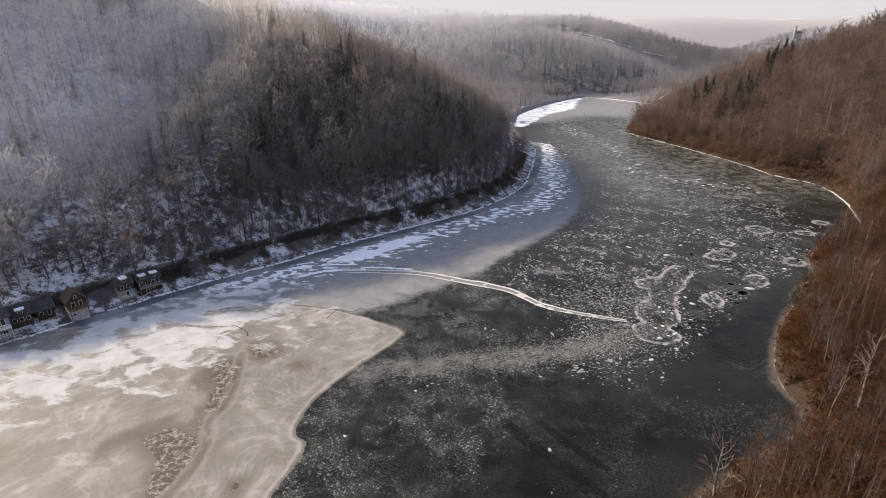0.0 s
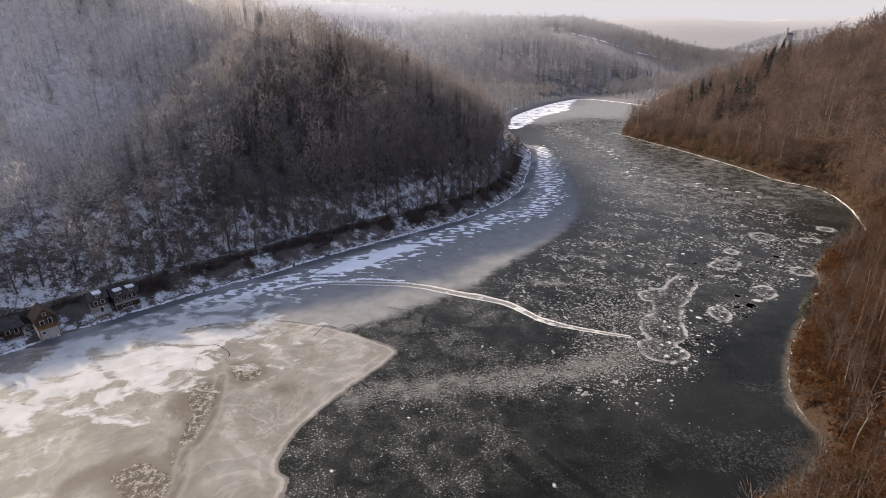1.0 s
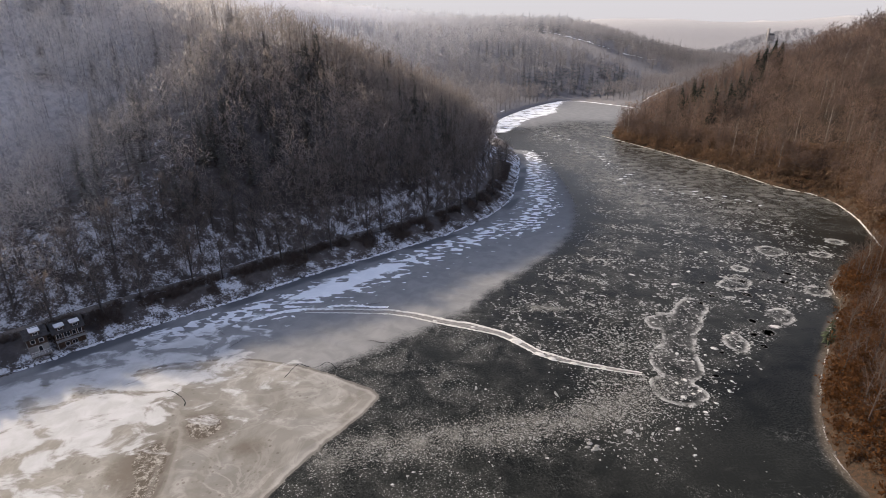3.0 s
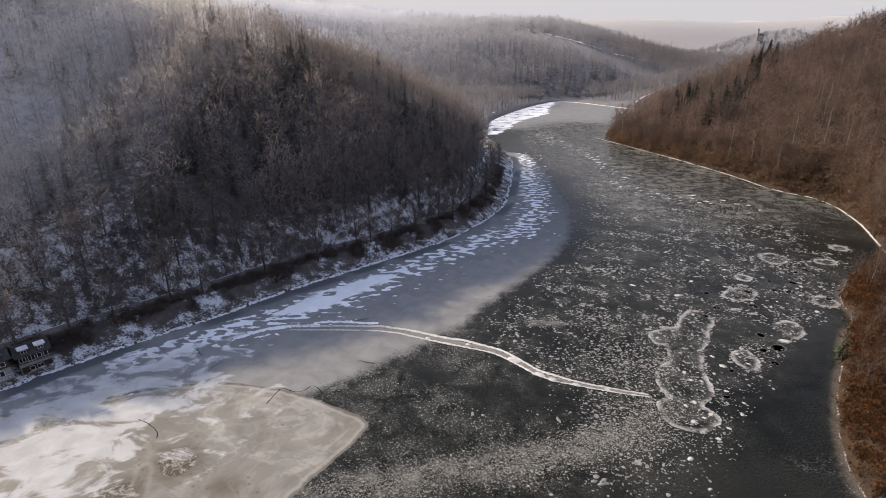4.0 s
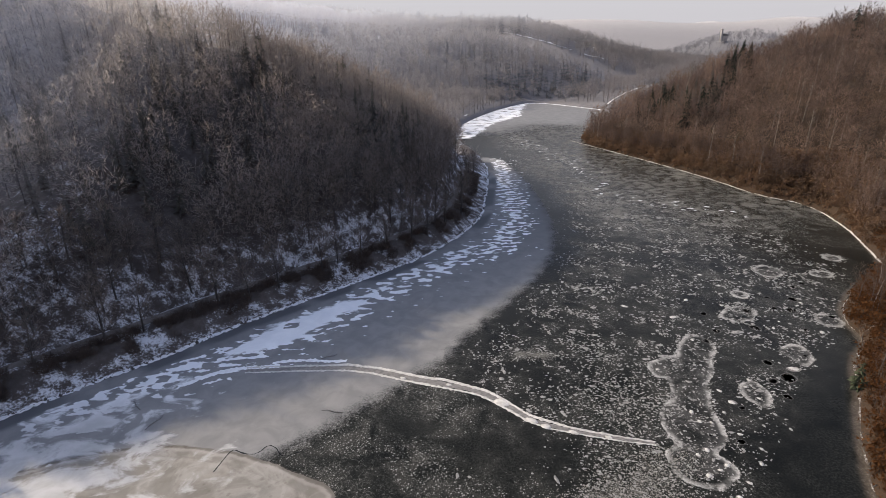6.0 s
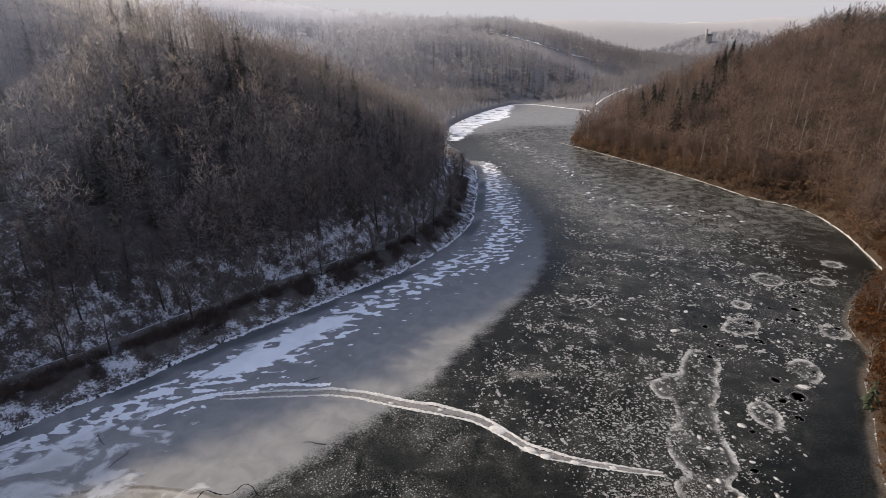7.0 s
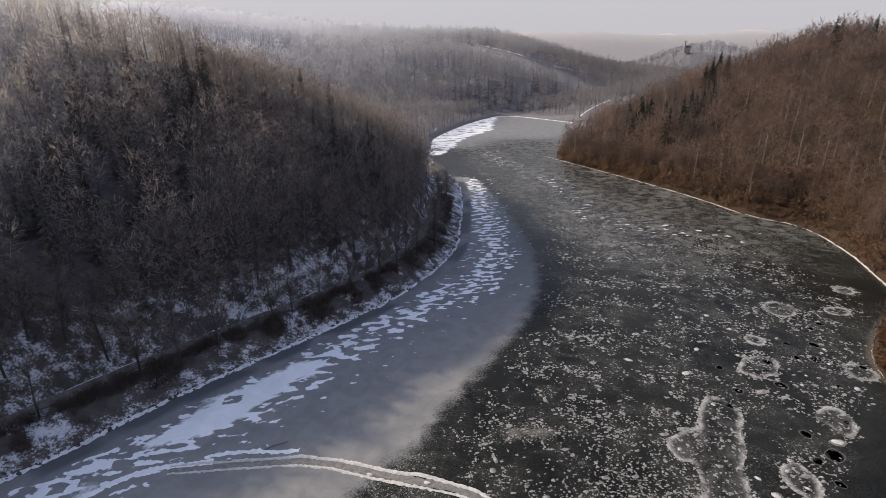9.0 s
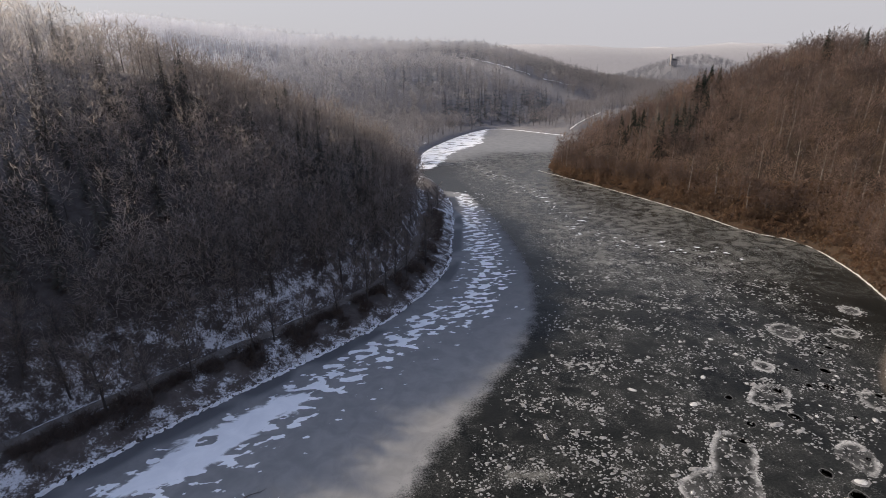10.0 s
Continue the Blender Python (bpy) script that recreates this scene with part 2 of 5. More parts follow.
    flk = k.step(k.math("ADD", k.noise(0.42, 3.0, 0.45, 0.2, (-40, 0.7, 1.25)), fleck), 0.99, 1.03)
    snm = k.math("MAXIMUM", snm, flk)
    thin = k.mix(k.step(mid, 0.3, 0.7), (0.37, 0.37, 0.37), (0.48, 0.48, 0.49))
    thick = k.mix(k.step(mid, 0.3, 0.7), (0.74, 0.755, 0.79), (0.84, 0.85, 0.875))
    col = k.mix(snm, col, k.mix(k.step(sheet, -22.0, -4.0), thick, thin))
    solid = k.math("MAXIMUM", k.math("MAXIMUM", pm, sm), snm)
    rough = k.fmix(solid, k.fmix(rime_haze, 0.2, 0.6), 0.58)
    rough = k.fmix(snm, rough, 0.95)
    hgt = k.math("ADD", snm, k.math("MULTIPLY", fine, 0.2))
    return k.finish(col, rough, hgt, 0.3, 0.06, k.fmix(snm, 0.06, 0.2))


M_GROUND, M_ICE = ground_mat(), ice_mat()
# near hill: sunlit haze painted into the colours, growing westward and with height
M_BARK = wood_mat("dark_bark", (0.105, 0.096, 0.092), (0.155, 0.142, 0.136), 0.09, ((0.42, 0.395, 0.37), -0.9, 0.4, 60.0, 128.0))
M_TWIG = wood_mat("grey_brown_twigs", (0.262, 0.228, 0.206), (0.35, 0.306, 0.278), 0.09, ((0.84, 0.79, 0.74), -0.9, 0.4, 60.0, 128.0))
M_BARK_R = wood_mat("brown_bark", (0.070, 0.055, 0.049), (0.115, 0.091, 0.080), thin=False)
M_TWIG_R = wood_mat("russet_twigs", (0.085, 0.068, 0.065), (0.265, 0.186, 0.146), 0.06)
M_TWIG_O = wood_mat("rusty_brush", (0.11, 0.076, 0.052), (0.20, 0.126, 0.078), 0.12)
M_TWIG_N = wood_mat("dark_russet_twigs", (0.075, 0.043, 0.025), (0.130, 0.075, 0.042))
M_TWIG_S = wood_mat("pale_brown_twigs", (0.185, 0.158, 0.142), (0.265, 0.228, 0.206), 0.15)
M_BIRCH = simple("birch_bark", (0.31, 0.27, 0.23), (0.10, 0.085, 0.072), 1.5)
# the same painted haze on the hill's spruce needles
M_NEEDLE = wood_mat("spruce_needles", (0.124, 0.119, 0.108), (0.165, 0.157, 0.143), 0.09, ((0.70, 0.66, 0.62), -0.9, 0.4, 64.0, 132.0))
# far woods: aerial haze painted into bark, twigs and needles, paler higher up
FAR_HAZE = ((0.78, 0.785, 0.82), -0.15, 1.0, -6.0, 98.0)
M_BARK_F = wood_mat("hazed_bark", (0.175, 0.165, 0.168), (0.20, 0.188, 0.19), 0.02, FAR_HAZE)
M_TWIG_F = wood_mat("hazed_twigs", (0.235, 0.222, 0.225), (0.275, 0.256, 0.256), 0.012, FAR_HAZE)
M_NEEDLE_F = wood_mat("hazed_needles", (0.13, 0.136, 0.148), (0.155, 0.16, 0.172), 0.012, ((0.56, 0.565, 0.60), -0.15, 1.0, -6.0, 98.0))
# castle hill twigs greyed evenly to stand for distance haze
M_TWIG_C = wood_mat("hazed_castle_twigs", (0.20, 0.202, 0.222), (0.25, 0.25, 0.27), 0.012)
M_SNOW = simple("snow", (0.80, 0.81, 0.83), (0.70, 0.71, 0.74), 0.9, 0.95, 0.2)
M_ROAD = simple("wet_gravel_road", (0.15, 0.134, 0.122), (0.215, 0.193, 0.177), 0.8)
M_CRUST = simple("granular_frost", (0.30, 0.29, 0.268), (0.20, 0.192, 0.176), 1.2, 0.85, 0.2)
M_FROST = simple("frost_crystals", (0.32, 0.315, 0.305), (0.165, 0.162, 0.156), 1.2, 0.8, 0.3)
M_SHRUB = wood_mat("dark_shrub_twigs", (0.105, 0.083, 0.072), (0.175, 0.140, 0.122), 0.4)
M_LEAF = wood_mat("withered_beech_leaves", (0.064, 0.028, 0.010), (0.122, 0.054, 0.018), 0.3)
M_ICEGREY = simple("refrozen_slush", (0.13, 0.124, 0.117), (0.22, 0.21, 0.20), 1.4, 0.55, 0.4)
M_OLD = simple("old_settled_snow", (0.60, 0.585, 0.565), (0.44, 0.43, 0.412), 1.3, 0.9, 0.2)
M_RIME = simple("thin_grey_rime", (0.06, 0.058, 0.056), (0.12, 0.117, 0.112), 1.6, 0.7, 0.2)
M_WET = simple("dark_wet_ice", (0.004, 0.005, 0.005), (0.009, 0.009, 0.010), 0.8, 0.15, 0.12)
M_STONE = simple("castle_stone", (0.34, 0.32, 0.31), (0.42, 0.40, 0.385), 0.4)
M_PLANK = simple("dark_stained_planks", (0.055, 0.036, 0.026), (0.10, 0.066, 0.046), 2.0)
M_PINE = simple("varnished_pine", (0.30, 0.17, 0.075), (0.20, 0.11, 0.05), 2.0)
M_PLASTER = simple("off_white_plaster", (0.62, 0.60, 0.57), (0.50, 0.485, 0.46), 1.2)
M_CONCRETE = simple("grey_concrete", (0.26, 0.255, 0.25), (0.36, 0.35, 0.34), 1.0)
M_ROOF = simple("dark_roof_felt", (0.045, 0.042, 0.042), (0.075, 0.07, 0.068), 1.5)
M_WHITE = simple("white_paint", (0.78, 0.77, 0.75), (0.70, 0.69, 0.67), 2.0, 0.6)
M_GLASS = simple("dark_window_glass", (0.02, 0.022, 0.026), (0.03, 0.032, 0.036), 1.0, 0.08, 0.6)


# ---- plan of the lake and the land ----
def chaikin(pts, rounds=2, closed=False):
    p = np.array(pts, float)
    for _ in range(rounds):
        q = np.roll(p, -1, 0) if closed else p[1:]
        a = p if closed else p[:-1]
        mid = np.stack([a * 0.75 + q * 0.25, a * 0.25 + q * 0.75], 1).reshape(-1, 2)
        p = mid if closed else np.vstack([p[:1], mid, p[-1:]])
    return p


LEFT_SHORE = [(-330, -250), (-240, -40), (-150, 62), (-102, 105.5), (-90, 118), (-76, 131), (-63, 142), (-49, 152), (-35, 165), (-17, 178.5), (2, 192), (16, 204.5), (28, 220),
              (37, 234), (44, 260), (53, 298), (57, 328), (58, 360), (52, 395), (60, 432), (66, 467), (104, 533), (128, 564), (150, 589)]
FAR_SHORE = [(172, 584), (204, 524), (270, 492), (420, 480)]
RIGHT_SHORE = [(420, 442), (300, 446), (225, 440), (165, 416), (125, 382), (145, 321), (157, 277), (160, 247), (172, 233), (164, 205), (156, 189), (147, 172),
               (124, 160), (110, 148), (107, 136), (97, 130), (89, 119), (83, 113), (72, 99), (66, 87), (67, 77), (54, 68), (38, 60), (18, 44), (6, 10), (-10, -80), (-60, -250)]
LAKE = chaikin(LEFT_SHORE + FAR_SHORE + RIGHT_SHORE, 2, True)
SHEET = chaikin([(-27, 30), (-27, 61), (-25.5, 65), (-23.2, 72.5), (-27, 75), (-26, 82), (-21.6, 91), (-12.3, 103), (-10.2, 106.4), (-9.0, 108.3), (-9.3, 109.2), (-12, 112), (-20, 117), (-28, 121), (-45, 125), (-70, 118), (-110, 110), (-220, 60), (-220, 30)], 1, True)
PALE = chaikin([(-20, 119), (0.8, 136), (11, 143.5), (18, 154), (31, 168), (46, 186), (56, 207), (64, 240), (68, 300), (66, 345), (20, 345), (-20, 200), (-150, 110), (-100, 90), (-40, 112)], 1, True)
FARPALE = chaikin([(60, 425), (90, 425), (110, 445), (128, 450), (150, 440), (260, 440), (420, 600), (120, 640), (40, 500)], 1, True)


def seg_dist(x, y, poly, closed):
    p = np.array(poly)
    a = p if closed else p[:-1]
    b = np.roll(p, -1, 0) if closed else p[1:]
    best = np.full(np.shape(x), 1e9)
    for (ax, ay), (bx, by) in zip(a, b):
        dx, dy = bx - ax, by - ay
        t = np.clip(((x - ax) * dx + (y - ay) * dy) / (dx * dx + dy * dy + 1e-9), 0, 1)
        best = np.minimum(best, np.hypot(x - ax - t * dx, y - ay - t * dy))
    return best


def inside(x, y, poly):
    res = np.zeros(np.shape(x), bool)
    for (ax, ay), (bx, by) in zip(poly, np.roll(poly, -1, 0)):
        if ay != by:
            res ^= ((ay > y) != (by > y)) & (x < (bx - ax) * (y - ay) / (by - ay) + ax)
    return res


def sdf(x, y, poly):
    """Distance to a closed line: positive inside."""
    d = seg_dist(x, y, poly, True)
    return np.where(inside(x, y, poly), d, -d)


def smooth(v, lo, hi):
    t = np.clip((v - lo) / (hi - lo), 0, 1)
    return t * t * (3 - 2 * t)


def bumps(x, y, scale, seed=0):
    """Soft sum of sines, about -1 to 1."""
    r = np.random.RandomState(seed)
    out = np.zeros(np.shape(x))
    for i in range(9):
        a, f, ph = r.uniform(0, 6.283), r.uniform(0.6, 1.9) / scale, r.uniform(0, 6.283)
        out += np.sin((x * np.cos(a) + y * np.sin(a)) * f * 6.283 + ph)
    return out / 4.0


def is_left(x, y):
    return x < np.interp(y, [-250, 0, 100, 200, 300, 400, 500, 585], [-190, -60, 0, 80, 100, 100, 130, 160])


def height(x, y):
    x, y = np.asarray(x, float), np.asarray(y, float)
    sd = -sdf(x, y, LAKE)
    d = np.maximum(sd, 0)
    left = is_left(x, y)
    # wooded hill with the shore road along its foot
    yb = np.interp(x, [-600, -400, -120, -40, 57], [535, 510, 431, 367, 342])
    de = np.minimum(d, np.maximum(yb - y, 0) * 0.95 + 1.0)
    bank = 3.6 * smooth(d, 0.0, 8.0)
    up = np.maximum(de - 14.5, 0)
    west = smooth(x, -72, -112)
    hl = bank + (1 - west) * 2.75 * up ** 0.68 + west * (0.46 * up + 0.0013 * up ** 2)
    hl = bank + (hl - bank) * (1 - 0.6 * smooth(-x - 0.92 * y, -4, 40))     # unseen west shoulder, shaped low so its shadow stops short on the ice
    hl = np.where(y > yb, np.minimum(bank, 2.0) + 0.10 * d, hl)
    # hill across the water
    g = 3.9 * d ** 0.66
    hr = 66 * np.tanh(g / 66)
    hr = hr * np.interp(x + (381 - y) * 0.35, [130, 145, 163, 197, 250, 270, 285, 330], [0.25, 0.28, 0.45, 0.65, 0.91, 1.01, 1.05, 1.08])
    near = smooth(y, 230, 120)
    hr = hr * (1 - near) + near * (1.2 * smooth(d, 0, 3) + 0.42 * d)
    h = np.where(left, hl, hr)
    # far ridge beyond the head of the lake
    hf = np.interp(x, [-900, -220, -25, 90, 225, 300, 400, 520, 900], [135, 104, 82, 74, 71, 52, 24, 12, 10])
    t = (1 - (1 - np.clip((y - 593) / 307, 0, 1)) ** 1.9) * hf * (1 - 0.35 * smooth(y, 980, 1500))
    far = smooth(y, 470, 640)
    h = h * (1 - far) + far * (np.minimum(1.5, d) + np.maximum(t, 0.06 * np.minimum(d, 150)))
    # castle hill and the last ridges
    h = np.maximum(h, 54 * np.exp(-((x - 755) / 150) ** 2 - ((y - 1130) / 110) ** 2))
    back = smooth(y, 1700, 2900)
    h = h + back * (104 + 26 * bumps(x, y, 1500, 4))
    h = h + (0.9 * bumps(x, y, 34, 1) + 0.35 * bumps(x, y, 11, 2)) * smooth(d, 14, 40)
    h = h + 0.25 * bumps(x, y, 6, 3) * smooth(d, 1, 5) * smooth(d, 12, 9)
    return np.where(sd > 0, h + 0.12, -np.minimum(-sd * 0.6, 3.0) + 0.12)


def axis(a, b, step, lo, hi):
    core = list(np.arange(a, b, step))
    left, right, s = [], [], step
    v = a
    while v > lo:
        s *= 1.16
        v -= s
        left.append(v)
    s, v = step, core[-1]
    while v < hi:
        s *= 1.16
        v += s
        right.append(v)
    return np.array(left[::-1] + core + right)


def mesh_from(name, verts, faces, mats, index=None, smooth_faces=True):
    """A mesh from arrays; faces is an (n, 3) or (n, 4) array."""
    me = bpy.data.meshes.new(name)
    verts, faces = np.asarray(verts, np.float32), np.asarray(faces, np.int32)
    n, w = faces.shape
    me.vertices.add(len(verts))
    me.vertices.foreach_set("co", verts.ravel())
    me.loops.add(n * w)
    me.loops.foreach_set("vertex_index", faces.ravel())
    me.polygons.add(n)
    me.polygons.foreach_set("loop_start", np.arange(0, n * w, w, dtype=np.int32))
    for m in mats:
        me.materials.append(m)
    if index is not None:
        me.polygons.foreach_set("material_index", np.asarray(index, np.int32))
    me.polygons.foreach_set("use_smooth", np.full(n, smooth_faces))
    me.update(calc_edges=True)
    me.validate()
    return me


def grid_mesh(name, xs, ys, z, mats):
    X, Y = np.meshgrid(xs, ys)
    nx, ny = len(xs), len(ys)
    i = (np.arange(ny - 1)[:, None] * nx + np.arange(nx - 1)).ravel()
    faces = np.stack([i, i + 1, i + nx + 1, i + nx], 1)
    return mesh_from(name, np.stack([X.ravel(), Y.ravel(), z.ravel()], 1), faces, mats), X, Y


def add_attr(me, name, values):
    a = me.attributes.new(name, "FLOAT", "POINT")
    a.data.foreach_set("value", np.asarray(values, np.float32).ravel())


# ---- ground ----
gx, gy = axis(-190, 260, 3.0, -4200, 4200), axis(30, 610, 3.0, -1500, 4600)
GX, GY = np.meshgrid(gx, gy)
GZ = height(GX, GY)
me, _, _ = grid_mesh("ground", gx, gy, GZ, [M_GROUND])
G_SD = -sdf(GX, GY, LAKE)
g_left = is_left(GX, GY) | (GY > 560)
snowy = np.where(g_left, 0.525 - (0.03 + 0.24 * smooth(G_SD, 17, 34)) * smooth(GX, -84, -44) - 0.11 * smooth(G_SD, 26, 60), -0.2)
snowy = np.where(GY > 440, -0.2, snowy)
snowy = np.where(GY > 1300, 0.30 + 0.16 * bumps(GX, GY, 600, 12), snowy)
snowy = np.where(g_left & (G_SD < 1.5) & (GY < 470), 0.52, snowy)
snowy = np.where(g_left & (G_SD > 4.5) & (G_SD < 9.5) & (GY < 500), 0.42 + 0.16 * bumps(GX, GY, 16, 14), snowy)
add_attr(me, "snowy", snowy)
add_attr(me, "warm", np.where(g_left, 0.1, 0.95))
# haze painted on the ground: up the near hill, and over the distance
hill_haze = np.clip((-0.9 * GX + 0.4 * GZ - 58.0) / 76.0, 0, 1) ** 1.5 * smooth(G_SD, 26, 75) * np.where(g_left, 1.0, 0.0)
far_haze = 0.55 * np.clip((GZ + 14.0 - 0.15 * np.minimum(GX, 300)) / 116.0, 0, 1) ** 1.5 + 0.26 * smooth(GY, 1000, 1700)
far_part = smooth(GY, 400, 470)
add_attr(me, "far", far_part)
add_attr(me, "rime_haze", hill_haze * (1 - far_part) + far_haze * far_part)
ground = tagged(new("ground", me), "wooded valley slopes with leaf litter and thin old snow", "ground", kind="structure")

# ---- ice ----
ix = np.concatenate([np.arange(-260, -105, 5.0), np.arange(-105, 125, 1.0), np.arange(125, 180, 2.5), np.arange(180, 425, 8.0)])
iy = np.concatenate([np.arange(-60, 50, 5.0), np.arange(50, 205, 1.0), np.arange(205, 330, 1.8), np.arange(330, 640, 3.5)])
IX, IY = np.meshgrid(ix, iy)
me, _, _ = grid_mesh("ice", ix, iy, np.zeros_like(IX), [M_ICE])
shore = sdf(IX, IY, LAKE)
pale = np.maximum(sdf(IX, IY, PALE), sdf(IX, IY, FARPALE) / 9 - 1.0)
sheet = sdf(IX, IY, SHEET)
ldist = seg_dist(IX, IY, chaikin(LEFT_SHORE), False)
# old snow: a wide field on the sheet, a long patch under the hill, the far bank
SNOWFIELD = chaikin([(-200, 10), (-90, 80), (-74, 85), (-60, 93), (-47, 101), (-43, 112), (-36, 122), (-46, 133), (-62, 136), (-80, 122), (-100, 103), (-220, 20)], 1, True)
PATCH = chaikin([(-38, 151), (-27, 163.5), (-18.6, 167.6), (-13, 175), (-4, 173), (-10, 165.5), (-18, 159), (-27, 151.5)], 1, True)
sn = np.interp(sdf(IX, IY, SNOWFIELD), [-24, -13, -5, 2, 10], [0.14, 0.37, 0.43, 0.485, 0.58])
sn = np.maximum(sn, 0.5 + 0.10 * np.clip(sdf(IX, IY, PATCH), -3, 2))
sn = np.where(np.hypot((IX + 23.2) * 0.7, IY - 162.5) < 1.0, 0.1, sn)
sn = sn * smooth(ldist, 1.5, 4.0)
fb = seg_dist(IX, IY, chaikin([(-60, 134), (-44, 146), (-20, 158), (-4, 175), (6, 185), (15, 192), (25, 200.5), (37, 205), (44, 215), (50, 232), (55, 260), (60, 300), (63, 330)]), False)
fleck = 0.49 - np.interp(fb, [0, 4, 9, 16, 25], [-0.03, 0.03, 0.13, 0.22, 0.5])
fleck = fleck * smooth(ldist, 2.0, 4.5)
wide = np.interp(IY, [400, 430, 500, 560, 590], [10, 18, 34, 16, 6])
sn = np.where(IY > 400, 0.22 + 0.37 * smooth(ldist, wide + 4, wide - 6), sn)
fleck = np.maximum(fleck, np.where((IY > 215) & (IY < 420), 0.39 - 0.009 * seg_dist(IX, IY, chaikin([(92, 400), (100, 340), (104, 290), (92, 262), (118, 240), (134, 226)]), False), 0))
FROSTY = chaikin([(-20, 90), (-8, 104), (5, 117), (20, 150), (36, 166), (52, 186), (64, 215), (76, 250), (90, 300), (110, 290), (135, 230), (140, 182), (110, 146), (78, 121), (56, 101), (41, 87), (20, 90), (0, 88)], 1, True)
fr = smooth(sdf(IX, IY, FROSTY), -6, 8) * (0.75 + 0.25 * bumps(IX, IY, 28, 6))
swoosh = seg_dist(IX, IY, chaikin([(-17, 94), (-2, 95.5), (10, 97.5), (25, 99), (38, 104), (46, 110)]), False)
fr = np.maximum(fr, 4.6 * smooth(swoosh, 5.0, 0.5) * smooth(IX, 47, 30))
# far right ice greyed as well: sky reflection and haze put into its colour
fr = np.maximum(fr, 4.4 * smooth(IY, 175, 250) * smooth(IX, 60, 95) * (0.8 + 0.3 * bumps(IX, IY, 45, 61)))
calm = chaikin([(0, 136), (10, 128), (24, 118), (10, 110), (-6, 110), (-16, 118)], 1, True)
fr = fr * (1 - 0.55 * smooth(sdf(IX, IY, calm), -3, 4))
PLATE = np.array([(27.6, 143.6), (36.2, 141.6), (35.4, 139.2), (27, 141.2)])
fr = np.maximum(fr, 4.5 * smooth(sdf(IX, IY, PLATE), -0.6, 0.4))
fr = np.maximum(fr, np.interp(IX, [8, 34], [1.5, 0.35]) * smooth(shore, 12, 34) * smooth(IY, 45, 65) * (0.7 + 0.4 * bumps(IX, IY, 22, 19)))
# rings of rime
RINGS = [
    [(65.1, 142.6), (68.8, 145.7), (71.7, 144.6), (72.3, 141.2), (72.0, 138.1), (68.8, 136.1), (66.4, 131.2), (62.7, 127.0), (60.5, 126.7), (60.6, 131.2), (61.2, 135.4), (61.7, 137.6)],
    [(53.5, 134.9), (56.5, 137.2), (61.8, 137.8), (61.0, 134.8), (58.7, 131.3), (55.2, 129.8), (53.2, 130.9)],
    [(47.8, 118.8), (49.7, 122.0), (52.4, 123.2), (56.8, 124.2), (59.7, 122.6), (58.6, 117.5), (57.4, 112.4), (54.5, 109.5), (50.0, 110.4), (48.2, 111.7), (47.5, 114.4)],
    [(44.1, 109.5), (43.9, 105.4), (46.1, 102.6), (49.6, 101.7), (52.7, 103.5), (54.9, 105.2), (54.1, 107.7), (52.1, 110.6), (48.1, 112.0), (45.6, 111.6)],
    [(57, 134), (62.3, 136), (62.8, 131), (61.6, 126.7), (61.6, 124.8), (60, 121.6), (56.6, 121.5), (52.6, 121.8), (55.2, 129)],
    [(81.1, 153.6), (87, 156.8), (92.1, 155.7), (91.4, 152.4), (87.1, 148.6), (81.6, 149.6)],
    [(84.6, 136.8), (88.8, 138.6), (91.3, 136.8), (90.8, 133.5), (88.8, 130.9), (85.2, 129.1), (85.3, 133.4), (84.1, 135.1)],
    [(67.9, 126.1), (71.1, 127.3), (72.9, 126.6), (72.6, 122.0), (70.0, 118.7), (67.8, 119.3), (66.8, 122.0)],
    [(103.3, 150.2), (107.8, 150), (109.4, 145.7), (105.7, 143), (102.2, 144.5)],
    [(107.6, 178.5), (113, 180), (115.7, 174.8), (111.5, 170), (106, 171.8)],
    [(134, 183), (138, 184.5), (140, 181), (137, 178), (134, 179.5)],
    [(121, 173), (126, 174), (128.5, 171), (125, 168), (121.5, 169.5)],
    [(91, 164.5), (94.5, 165), (96.5, 162), (94, 159.5), (91.5, 160.5)],
]
ROUND = [chaikin(r_, 2, True) for r_ in RINGS]


def ring_field(x, y):
    """Distance to the joint outline of all rings: positive inside."""
    within, best = np.zeros(np.shape(x), bool), np.full(np.shape(x), 99.0)
    for i, poly in enumerate(ROUND):
        within |= inside(x, y, poly)
        nxt = np.roll(poly, -1, 0)
        pts_ = np.vstack([poly + (nxt - poly) * q for q in (0.0, 0.33, 0.67)])
        hid = np.zeros(len(pts_), bool)
        for j, other in enumerate(ROUND):
            if j != i:
                hid |= sdf(pts_[:, 0], pts_[:, 1], other) > -0.5
        for px, py in pts_[~hid]:
            best = np.minimum(best, np.hypot(x - px, y - py))
    return np.where(within, best, -best)


ring = np.full(IX.shape, -30.0)
zone = (IX > 35) & (IX < 150) & (IY > 92) & (IY < 195)
ring[zone] = np.maximum(ring_field(IX[zone], IY[zone]), -30)
